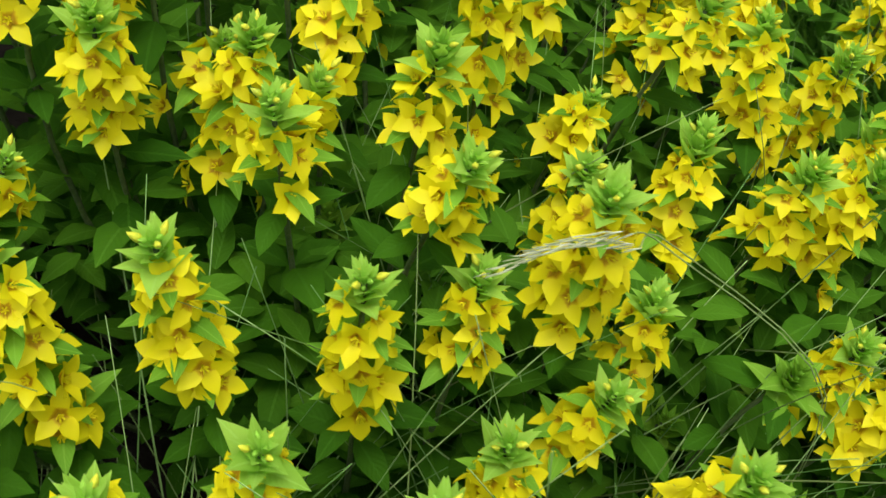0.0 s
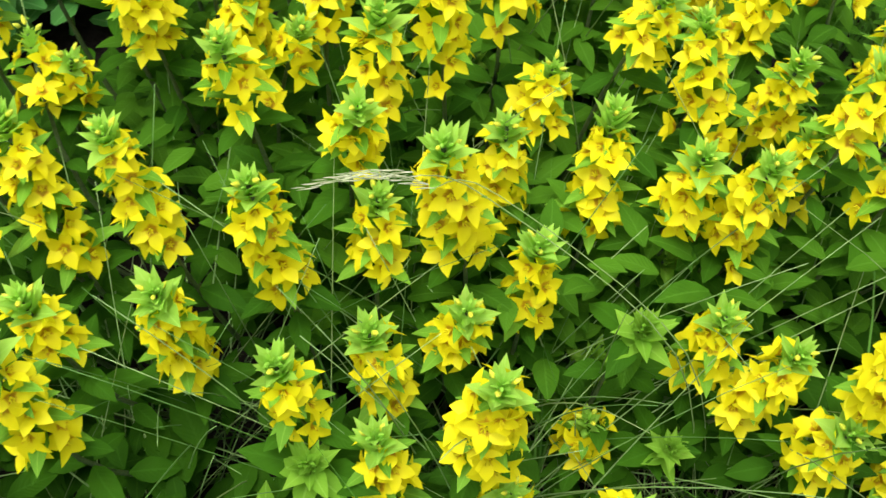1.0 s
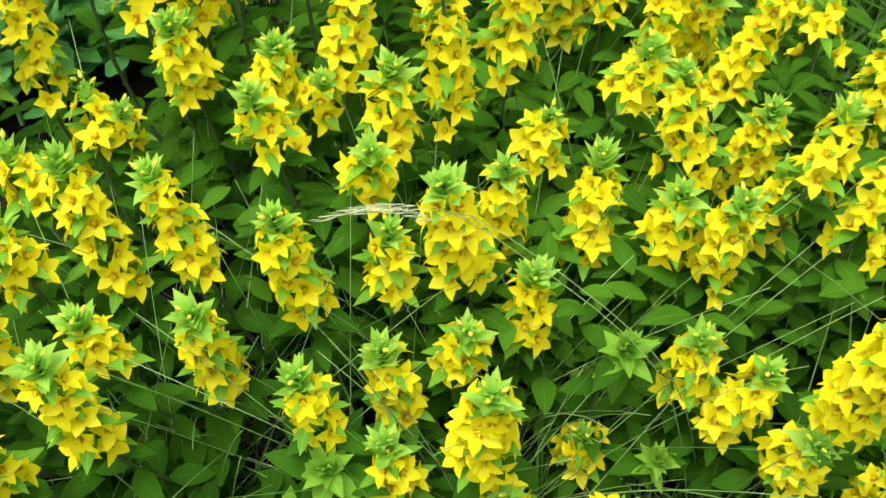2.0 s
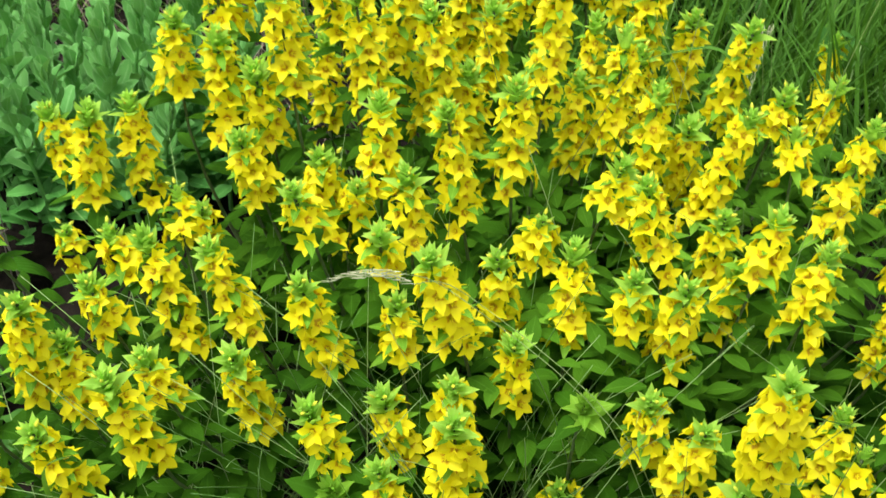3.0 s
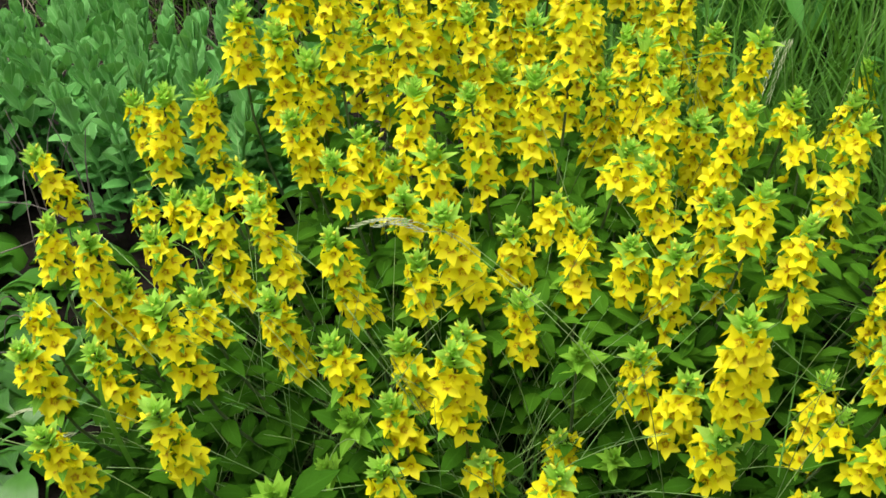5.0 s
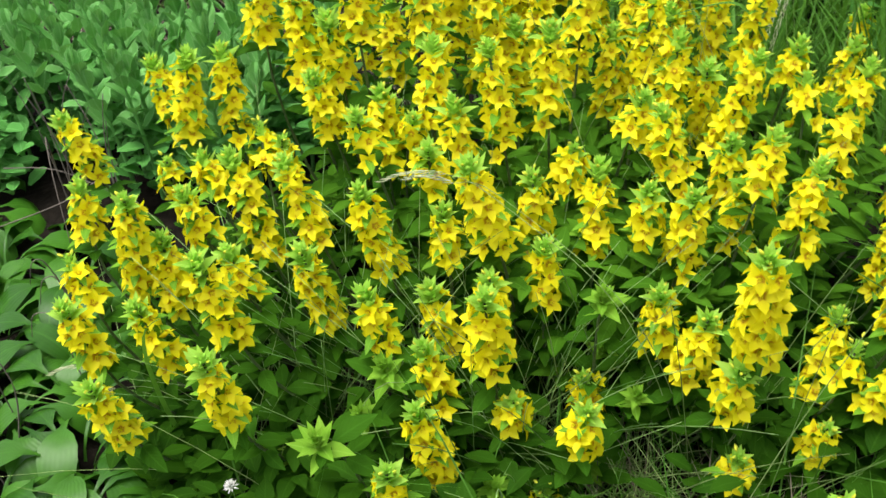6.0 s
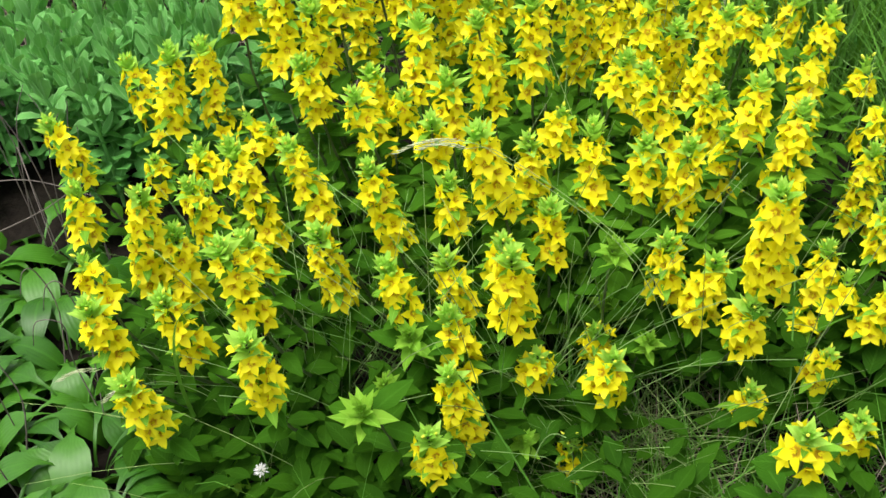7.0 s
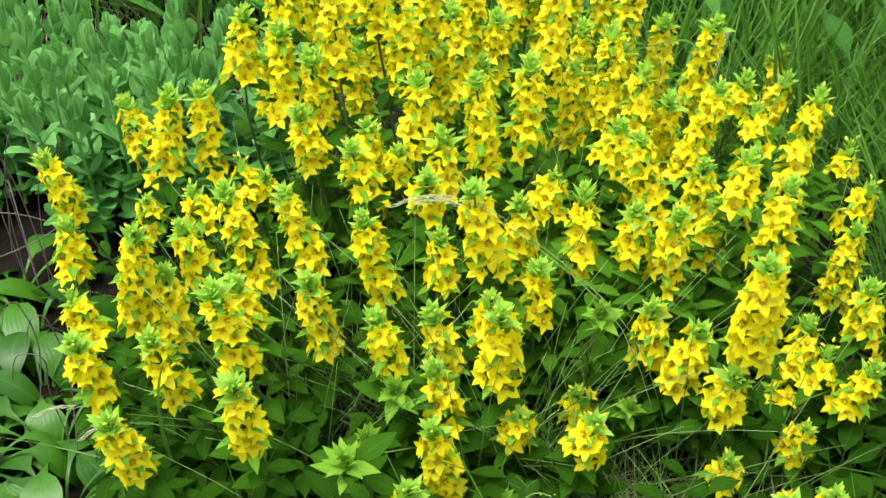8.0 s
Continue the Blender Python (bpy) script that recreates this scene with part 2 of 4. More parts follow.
def add_blossom(s, place, cup, twist):
    """Five petals and the stamens, added to a soup."""
    for k in range(5):
        g = 2 * math.pi * k / 5
        pet = blade(0.0190, 0.0112, [0.50, 0.95, 1.0, 0.58, 0.0], bend=0.55, fold=0.28, start=cup)
        m = Matrix.Rotation(g, 4, "Z") @ Matrix.Rotation(twist * (1 if k % 2 else -0.6), 4, "X") @ Matrix.Translation((0.0008, 0, 0))
        s.add(pet, place @ m)
    for k in range(5):
        g = 2 * math.pi * (k + 0.5) / 5
        tip = Vector((0.0024 * math.cos(g), 0.0024 * math.sin(g), 0.0065))
        v, f, a, l = tube([Vector((0, 0, 0.0005)), tip], [0.0006, 0.0008], 3)
        s.add((v, f, a, [0.26] * len(v)), place)
    return s


CUPS = [(0.42, 0.15), (0.28, 0.25), (0.60, 0.12), (0.18, 0.3), (0.90, 0.2), (0.38, 0.4)]
BLOSSOMS = [add_blossom(Soup(), Matrix(), c, t).mesh("blossom_%d" % i, PETAL) for i, (c, t) in enumerate(CUPS)]
LEAVES = [Soup().add(blade(1.0, w, OVATE, b, f, wv, st)).mesh("loosestrife_leaf_%d" % i, LEAF)
          for i, (w, b, f, wv, st) in enumerate([(0.44, 0.5, 0.2, 0.02, 0.1), (0.50, 0.9, 0.12, 0.03, 0.25), (0.40, 0.25, 0.3, 0.01, 0.0), (0.47, 1.2, 0.15, 0.03, 0.4)])]


def tip_leaves(material):
    return [Soup().add(blade(1.0, w, LANCE, bd, 0.3, 0.0, st)).mesh("tip_leaf", material) for w, bd, st in [(0.50, 0.3, 0.0), (0.56, 0.7, 0.15), (0.44, -0.3, -0.1)]]


TIP_LEAVES, CROWN_LEAVES = tip_leaves(TIP), tip_leaves(CROWN)


def heart_mesh(i, material):
    """The closed middle of a leafy tip: small leaves standing up, with green buds between them."""
    r = random.Random(100 + i)
    s = Soup()
    for n, length, lift, height in [(5, 0.027, 0.80, 0.000), (5, 0.024, 1.0, 0.007), (4, 0.019, 1.2, 0.014), (3, 0.013, 1.35, 0.020)]:
        g = r.random() * 6
        for k in range(n):
            a = g + 2 * math.pi * k / n + r.uniform(-0.2, 0.2)
            e = lift + r.uniform(-0.15, 0.15)
            out = Vector((math.cos(a) * math.cos(e), math.sin(a) * math.cos(e), math.sin(e)))
            s.add(blade(length * r.uniform(0.8, 1.15), length * 0.44, LANCE, r.uniform(-0.2, 0.5), 0.3), facing(Vector((0, 0, height)), out, UP))
        for k in range(3):
            a = g + 2 * math.pi * (k + 0.5) / 3
            out = Vector((math.cos(a), math.sin(a), 0.9)).normalized()
            s.add(bead(0.007, 0.0018), facing_z(Vector((0, 0, height)) + out * 0.004, out, 0))
    return s.mesh("tip_heart_%d" % i, material)


HEARTS = [heart_mesh(i, TIP) for i in range(4)]
CROWN_HEARTS = [heart_mesh(i + 4, CROWN) for i in range(4)]


def leafy_tip(ob, at, axis, size, rounds, hearts, leaves):
    """The star of pale leaves that ends a stem."""
    heart = tagged(part("tip_heart", rng.choice(hearts), ob, facing_z(at, axis, rng.random() * 6, size), "pale green closed leaf tip with buds"), kind="stuff")
    side = axis.orthogonal().normalized()
    for n, length, lift, height in rounds:
        g = rng.random() * 6
        for k in range(n):
            e = lift + rng.uniform(-0.2, 0.2)
            out = Matrix.Rotation(g + 2 * math.pi * k / n + rng.uniform(-0.25, 0.25), 3, axis) @ side
            out = out * math.cos(e) + axis * math.sin(e)
            part("tip_leaf", rng.choice(leaves), ob, facing(at + axis * height, out, axis, length * size * rng.uniform(0.85, 1.15)))


BUDS = Soup().add(bead(0.010, 0.0028)).mesh("flower_bud", BUD)
HEART = Vector((0.05, 0.72, 0.0))
STEM_LABEL = "upright loosestrife stem crowded with yellow star flowers"
SHOOT_LABEL = "leafy green loosestrife shoot without open flowers"


def leafy(ob, path, lo, hi, step, size):
    """Whorls of three leaves along a path given relative to its thing."""
    n = max(1, int((hi - lo) / step))
    g = rng.random() * 6
    for i in range(n):
        u = (lo + (hi - lo) * (i + rng.uniform(0.2, 0.8)) / n)
        k = u * (len(path) - 1)
        j = min(int(k), len(path) - 2)
        p = path[j].lerp(path[j + 1], k - j)
        axis = (path[j + 1] - path[j]).normalized()
        for w in range(3):
            a = g + 2 * math.pi * w / 3 + rng.uniform(-0.35, 0.35)
            e = rng.uniform(-0.15, 0.5)
            out = Vector((math.cos(a) * math.cos(e), math.sin(a) * math.cos(e), math.sin(e)))
            part("leaf", rng.choice(LEAVES), ob, facing(p + out * 0.003, out, axis, size * rng.uniform(0.75, 1.2)))
        g += 1.05


def stem(tx, ty, tz, lx, ly, lz, fat=1.0, crowd=1.0):
    """A flowering stem: its tip, and the foot of its flower spike."""
    top, foot = Vector((tx, ty, tz)), Vector((lx, ly, lz))
    axis = (top - foot).normalized()
    base = HEART.lerp(Vector((foot.x, foot.y, 0)), 0.62) + Vector((rng.uniform(-0.03, 0.03), rng.uniform(-0.03, 0.03), 0))
    base.z = 0.0
    ob = thing("loosestrife_plant", base, STEM_LABEL, "flowering plant", "yellow loosestrife clump")
    reach = (foot - base).length
    path = [p - base for p in bezier(base, foot - axis * 0.45 * reach, foot, 6)]
    line = path + [top - axis * 0.012 - base]
    part("stem", Soup().add(tube(line, [0.0030 - 0.0013 * i / 7 for i in range(8)])).mesh("stem", STEM), ob)
    length = (top - foot).length
    zone = max(length - 0.020, 0.018)
    n = max(1, round(zone / 0.0175))
    g = rng.random() * 6
    bracts = Soup()
    for i in range(n):
        u = (i + 0.5) / n
        at = foot + axis * (zone * u - 0.006) - base
        many = max(3, round((3.0 + 1.0 * rng.random()) * crowd))
        for w in range(many):
            a = g + 2 * math.pi * w / many + rng.uniform(-0.3, 0.3)
            side = Vector((math.cos(a), math.sin(a), 0))
            side = (side - axis * side.dot(axis)).normalized()
            e = rng.uniform(0.15, 0.95)
            way = (side * math.cos(e) + axis * math.sin(e)).normalized()
            out = (0.0150 - 0.004 * u) * fat * rng.uniform(0.8, 1.15)
            part("blossom", rng.choice(BLOSSOMS), ob, facing_z(at + side * out + axis * rng.uniform(-0.004, 0.008), way, rng.random() * 6, rng.uniform(0.92, 1.16) * (1.0 - 0.20 * u * u) * (0.5 + 0.5 * fat)))
        for w in range(3):
            a = g + 0.5 + 2 * math.pi * w / 3 + rng.uniform(-0.3, 0.3)
            e = rng.uniform(0.0, 0.5)
            way = Vector((math.cos(a) * math.cos(e), math.sin(a) * math.cos(e), math.sin(e)))
            size = (0.041 - 0.014 * u) * rng.uniform(0.7, 1.15)
            bracts.add(blade(size, size * 0.36, OVATE, rng.uniform(0.2, 0.9), 0.2), facing(at, way, UP))
        g += 0.8
    if base.y > 0.64 and foot.z > 0.20:
        lower = Soup()
        for w in range(rng.randint(1, 4)):
            a, drop = rng.random() * 6.283, rng.uniform(0.002, 0.030)
            side = Vector((math.cos(a), math.sin(a), 0))
            e = rng.uniform(0.1, 0.7)
            way = side * math.cos(e) + UP * math.sin(e)
            add_blossom(lower, facing_z(foot - axis * drop + side * 0.022 * rng.uniform(0.8, 1.2) - base, way, rng.random() * 6, rng.uniform(0.85, 1.05)), *rng.choice(CUPS))
        tagged(part("lower_blossoms", lower.mesh("lower_blossoms", PETAL), ob, None, "scattered yellow star flowers lower on the stem"), kind="stuff")
    tagged(part("bract_foliage", bracts.mesh("bract_foliage", BRACT), ob, None, "small green leaves between the flowers"), kind="stuff")
    for w in range(3):
        a = g + 2.1 * w
        way = (Vector((math.cos(a), math.sin(a), 0)) + axis * 0.9).normalized()
        part("bud", BUDS, ob, facing_z(foot + axis * (zone + 0.004 + 0.003 * w) - base + way * 0.008, way, 0, rng.uniform(0.7, 1.0)))
    leafy_tip(ob, top - axis * 0.026 - base, axis, rng.uniform(0.82, 1.05) * (0.75 if length < 0.075 else 1.0), [(4, 0.033, 0.75, -0.006), (4, 0.029, 1.05, 0.002)][:2 if base.y < 0.86 else 1], CROWN_HEARTS, CROWN_LEAVES)
    leafy(ob, path, 0.40 if base.y < 0.72 else 0.70, 1.0, 0.135, 0.045)
    return ob


def shoot(tx, ty, tz, size=1.0):
    top = Vector((tx, ty, tz))
    base = HEART.lerp(Vector((tx, ty, 0)), 0.85)
    base.z = 0.0
    ob = thing("loosestrife_shoot", base, SHOOT_LABEL, "plant", "green loosestrife shoots")
    path = [p - base for p in bezier(base, Vector((base.x, base.y, tz * 0.6)), top, 5)]
    part("stem", Soup().add(tube(path, [0.0026, 0.0024, 0.0022, 0.002, 0.0018, 0.0015])).mesh("shoot_stem", STEM), ob)
    leafy_tip(ob, top - base - UP * 0.012, (top - base).normalized(), size, [(4, 0.036, 0.15, -0.008), (4, 0.029, 0.50, 0.002)], HEARTS, TIP_LEAVES)
    leafy(ob, path, 0.25, 0.98, 0.16, 0.054 * size)
    return ob


# ---- ground ----
def ground():
    steps = [-40, -20, -10, -5, -3] + [-2 + 0.08 * i for i in range(76)] + [5, 8, 14, 25, 50]
    v, f = [], []
    for y in steps:
        for x in steps:
            k = noise.fractal(Vector((x * 4, y * 4, 0.3)), 1.0, 2.0, 4) * 0.02
            v.append((x, y, k - 0.01))
    n = len(steps)
    for j in range(n - 1):
        for i in range(n - 1):
            f.append([j * n + i, j * n + i + 1, (j + 1) * n + i + 1, (j + 1) * n + i])
    me = bpy.data.meshes.new("ground")
    me.from_pydata(v, [], f)
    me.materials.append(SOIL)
    me.polygons.foreach_set("use_smooth", [True] * len(me.polygons))
    tagged(new("ground", me), label="garden soil under the plants, coloured near black for shade", category="ground", kind="structure")


ground()


# ---- grass ----
def grass(name, label, count, place, height, width, material, lean=0.5):
    """Many blades in one mesh. place(r) gives x, y of a foot."""
    r = random.Random(name)
    s = Soup()
    for _ in range(count):
        x, y = place(r)
        h = height * r.uniform(0.45, 1.15)
        a = r.random() * 6.283
        e = 1.45 - abs(r.gauss(0, lean))
        out = Vector((math.cos(a) * math.cos(e), math.sin(a) * math.cos(e), math.sin(e)))
        s.add(blade(h, width * r.uniform(0.5, 1.4), [0.8, 1.0, 0.75, 0.0], r.uniform(0.1, 0.9), 0.3), facing(Vector((x, y, -0.005)), out, UP))
    return tagged(new(name, s.mesh(name, material)), label=label, category="grass", kind="stuff")


def behind(r):
    while True:
        x, y = r.gauss(-0.4, 1.35), 1.25 + abs(r.gauss(0, 1.7))
        if math.hypot(x - 0.02, y - 1.93) < 0.22 and r.random() < 0.85:
            continue
        if (x < -0.4 and y < 1.45) or (-2.3 < x < -0.3 and y < 2.3 and r.random() < 0.9):
            continue
        return x, y


def beside(r):
    while True:
        y = r.gauss(1.15, 0.42)
        x = 0.60 + 0.12 * (y < 0.75) + 0.55 * abs(r.gauss(0, 1))
        if y > 0.42:
            return x, y


def litter(r):
    return r.uniform(-1.75, -0.45), r.uniform(1.20, 1.66)


def around(r):
    while True:
        a, d = r.random() * 6.283, 1.0 + abs(r.gauss(0, 1.6))
        x, y = d * math.cos(a), 0.7 + d * math.sin(a)
        if noise.noise(Vector((x * 1.3, y * 1.3, 4.0))) > -0.15 and not (x < -0.3 and abs(y - 0.9) < 0.5 and x > -1.5):
            return x, y


def inside(r):
    return r.gauss(0.12, 0.22), r.gauss(0.5, 0.25)


def front(r):
    a, d = r.random() * 6.283, math.sqrt(r.random()) * r.uniform(0.8, 1.1)
    return 0.48 + 0.42 * d * math.cos(a), 0.32 + 0.30 * d * math.sin(a)


grass("meadow_grass", "tall green meadow grass behind the flowers", 8600, behind, 0.48, 0.0065, GRASS, 0.22)
grass("low_meadow", "short dense grass between the taller blades", 9000, behind, 0.22, 0.008, GRASS, 0.5)
grass("side_grass", "tall fine green grass beside the flowers", 4400, beside, 0.43, 0.005, GRASS, 0.22)
grass("dry_stalks", "pale dry stalks standing in the green grass", 420, behind, 0.44, 0.0024, PALE, 0.25)
grass("side_stalks", "thin pale stalks among the tall grass", 200, beside, 0.50, 0.0024, PALE, 0.2)
grass("sparse_turf", "short sparse grass on the open ground", 9000, around, 0.09, 0.004, GRASS, 0.7)
grass("side_turf", "short dense grass under the taller blades", 3200, beside, 0.22, 0.007, GRASS, 0.5)
grass("clump_grass", "thin grass blades growing through the flower clump", 150, inside, 0.40, 0.0022, GRASS, 0.8)
grass("brown_litter", "brown dry stalks lying between the sedum and weeds", 620, litter, 0.17, 0.0026, STRAW, 0.9)
grass("front_grass", "short wispy grass on the bare soil", 1300, front, 0.17, 0.0022, GRASS, 0.9)
grass("dry_grass", "dry straw litter lying on the soil", 1500, front, 0.13, 0.0016, STRAW, 1.6)


# ---- neighbouring plants ----
HOSTA_SHAPE = [0.08, 0.07, 0.07, 0.08, 0.20, 0.66, 0.95, 1.0, 0.86, 0.58, 0.28, 0.0]
HOSTAS = [Soup().add(blade(1.0, w, HOSTA_SHAPE, b, 0.42, 0.020, 0.0)).mesh("hosta_leaf_%d" % i, HOSTA)
          for i, (w, b) in enumerate([(0.27, 3.0), (0.30, 3.4), (0.25, 2.7), (0.28, 3.2)])]


def hosta(x, y, n):
    ob = thing("hosta", (x, y, 0), "glossy green hosta with broad arching leaves on dark soil", "plant", "broad-leaved plants")
    for i in range(round(n * 0.80)):
        a = i * 2.4 + rng.uniform(-0.3, 0.3)
        e = 1.05 + 0.4 * i / n + rng.uniform(-0.25, 0.12)
        out = Vector((math.cos(a) * math.cos(e), math.sin(a) * math.cos(e), math.sin(e)))
        part("leaf", rng.choice(HOSTAS), ob, facing(Vector((0.02 * math.cos(a), 0.02 * math.sin(a), 0)), out, UP, rng.uniform(0.175, 0.24)))


for hx, hy, hn in ((-0.72, 0.56, 15), (-0.62, 0.44, 16), (-0.52, 0.33, 16), (-0.44, 0.23, 16), (-0.36, 0.13, 15), (-0.60, 0.26, 15), (-0.76, 0.40, 14), (-0.50, 0.11, 15), (-0.38, 0.00, 13), (-0.66, 0.10, 12), (-0.88, 0.54, 13), (-0.80, 0.62, 11), (-1.04, 0.62, 13)):
    hosta(hx, hy, hn)

SEDUM_SHAPE = [0.30, 0.50, 0.80, 1.0, 0.92, 0.98, 0.62, 0.30]
SEDUMS = [Soup().add(blade(1.0, w, SEDUM_SHAPE, b, 0.42, 0.012, st)).mesh("sedum_leaf_%d" % i, SEDUM) for i, (w, b, st) in enumerate([(0.54, -0.8, -0.1), (0.60, -0.5, 0.0), (0.56, 0.3, 0.15)])]


def sedum(x, y, h, lx, ly):
    ob = thing("sedum_plant", (x, y, 0), "blue-green sedum stem with fleshy rounded leaves", "plant", "sedum clump")
    lean = Vector((lx, ly, h))
    path = bezier(Vector(), Vector((0, 0, h * 0.5)), lean, 4)
    part("stem", Soup().add(tube(path, [0.004, 0.004, 0.0035, 0.003, 0.0025])).mesh("sedum_stem", SEDUM), ob)
    g = rng.random() * 6
    for i in range(6):
        k = 4 * (0.52 + 0.47 * (i / 5) ** 0.85)
        p = path[int(k)].lerp(path[int(k) + 1], k - int(k))
        many = 2 if i < 4 else 3
        for w in range(many):
            a = g + 6.283 * w / many + rng.uniform(-0.25, 0.25)
            e = 0.45 + 0.15 * i + rng.uniform(-0.15, 0.15)
            out = Vector((math.cos(a) * math.cos(e), math.sin(a) * math.cos(e), math.sin(e)))
            part("leaf", rng.choice(SEDUMS), ob, facing(p, out, UP, rng.uniform(0.048, 0.064) * (1.0 - 0.05 * i)))
        g += 1.57


def bare_gap(x, y):
    """The strip of bare soil between the sedum and the hostas."""
    u = min(1.0, max(0.0, (y - x - 1.35) / 0.40))
    return math.hypot(x + 0.74 + 0.20 * u, y - 0.61 - 0.20 * u) < 0.075


for i in range(92):
    a, d = i * 2.39996, math.sqrt((i + 0.5) / 92)
    sx, sy = d * math.cos(a), d * math.sin(a)
    if bare_gap(-0.90 + 0.395 * sx - 0.058 * sy, 0.945 + 0.144 * sx + 0.17 * sy):
        continue
    sedum(-0.90 + 0.395 * sx - 0.058 * sy, 0.945 + 0.144 * sx + 0.17 * sy, 0.36 - 0.09 * d * d + rng.uniform(-0.06, 0.045), 0.09 * sx + rng.uniform(-0.02, 0.02), 0.06 * sy + rng.uniform(-0.02, 0.02))

DOCK_SHAPE = [0.10, 0.20, 0.75, 1.0, 0.92, 0.62, 0.0]
DOCKS = [Soup().add(blade(1.0, w, DOCK_SHAPE, b, 0.25, 0.02, st)).mesh("dock_leaf_%d" % i, DOCK) for i, (w, b, st) in enumerate([(0.27, 0.3, 0.05), (0.33, 0.5, 0.1), (0.24, 0.15, 0.0)])]


def dock(x, y, size, count=8):
    ob = thing("dock_plant", (x, y, 0), "green dock weed with long upright leaves in grass", "plant", "weeds in the grass")
    for i in range(count):
        a, e = i * 2.4 + rng.uniform(-0.3, 0.3), rng.uniform(0.6, 1.3)
        out = Vector((math.cos(a) * math.cos(e), math.sin(a) * math.cos(e), math.sin(e)))
        part("leaf", rng.choice(DOCKS), ob, facing(Vector((0.02 * math.cos(a), 0.02 * math.sin(a), 0.02)), out, UP, size * rng.uniform(0.7, 1.15)))


def tall_weed(x, y, h):
    """An upright weed with leaves all the way up its stalk."""
    ob = thing("tall_weed", (x, y, 0), "tall green weed with upright lance-shaped leaves", "plant", "tall weeds in the grass")
    top = Vector((rng.uniform(-0.05, 0.05), rng.uniform(-0.05, 0.05), h))
    part("stem", Soup().add(tube([Vector(), top * 0.5 + Vector((0.01, 0, 0)), top], [0.004, 0.003, 0.002])).mesh("weed_stem", STEM), ob)
    for i in range(7):
        u = 0.2 + 0.8 * i / 6
        a, e = i * 2.4 + rng.uniform(-0.4, 0.4), rng.uniform(0.7, 1.25)
        out = Vector((math.cos(a) * math.cos(e), math.sin(a) * math.cos(e), math.sin(e)))
        part("leaf", rng.choice(DOCKS), ob, facing(top * u, out, UP, rng.uniform(0.10, 0.16)))


for i in range(22):
    tall_weed(-2.1 + 1.7 * (i + rng.random()) / 22, 1.75 + 0.7 * rng.random(), rng.uniform(0.20, 0.36))
for i in range(14):
    tall_weed(-2.1 + 1.4 * (i + rng.random()) / 14, 1.60 + 0.40 * rng.random(), rng.uniform(0.22, 0.34))
for i in range(16):
    a, d = i * 2.4, math.sqrt((i + 0.5) / 16)
    tall_weed(0.16 + 0.30 * d * math.cos(a), 2.12 + 0.26 * d * math.sin(a), rng.uniform(0.22, 0.36))
BROAD_DOCKS = [Soup().add(blade(1.0, w, [0.10, 0.30, 0.85, 1.0, 0.86, 0.5, 0.0], b, 0.22, 0.02, st)).mesh("broad_dock_leaf_%d" % i, DOCK) for i, (w, b, st) in enumerate([(0.40, 0.4, 0.05), (0.44, 0.7, 0.1), (0.36, 0.2, 0.0)])]
for x, y, size, count in ((0.00, 1.93, 0.21, 13), (-0.07, 2.02, 0.22, 12), (0.09, 1.84, 0.18, 11), (0.17, 1.98, 0.18, 9)):
    ob = thing("broad_dock", (x, y, 0), "broad-leaved green dock growing in tall grass", "plant", "broad docks in the grass")
    for i in range(count):
        a, e = i * 2.4 + rng.uniform(-0.3, 0.3), rng.uniform(0.75, 1.35)
        out = Vector((math.cos(a) * math.cos(e), math.sin(a) * math.cos(e), math.sin(e)))
        part("leaf", rng.choice(BROAD_DOCKS), ob, facing(Vector((0.03 * math.cos(a), 0.03 * math.sin(a), 0.025 + 0.035 * (i % 4))), out, UP, size * rng.uniform(0.75, 1.15)))
for i in range(5):
    dock(rng.uniform(0.3, 0.9), rng.uniform(1.6, 2.4), rng.uniform(0.13, 0.17))

weeds = Soup()
wr = random.Random(8)
for i in range(1250):
    a, e, size = wr.random() * 6.283, wr.uniform(0.8, 1.4), wr.uniform(0.11, 0.19)
    out = Vector((math.cos(a) * math.cos(e), math.sin(a) * math.cos(e), math.sin(e)))
    spot = Vector((wr.uniform(-2.5, -0.35), 1.56 + 0.95 * wr.random(), wr.uniform(0.0, 0.20)))
    weeds.add(blade(size, size * wr.uniform(0.24, 0.36), DOCK_SHAPE, wr.uniform(0.1, 0.6), 0.25, 0.02), facing(spot, out, UP))
for i in range(260):
    a, e, size = wr.random() * 6.283, wr.uniform(0.5, 1.4), wr.uniform(0.06, 0.13)
    out = Vector((math.cos(a) * math.cos(e), math.sin(a) * math.cos(e), math.sin(e)))
    spot = Vector((wr.gauss(0.35, 0.35), 2.0 + wr.gauss(0, 0.3), wr.uniform(0.02, 0.30)))
    weeds.add(blade(size, size * wr.uniform(0.30, 0.50), DOCK_SHAPE, wr.uniform(0.1, 0.8), 0.25, 0.02), facing(spot, out, UP))
tagged(new("weed_foliage", weeds.mesh("weed_foliage", WEED)), label="crowded upright green weed leaves among the grass", category="foliage", kind="stuff")

# Lower sedum leaves, coloured as if already shaded by the stems above.
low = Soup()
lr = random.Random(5)
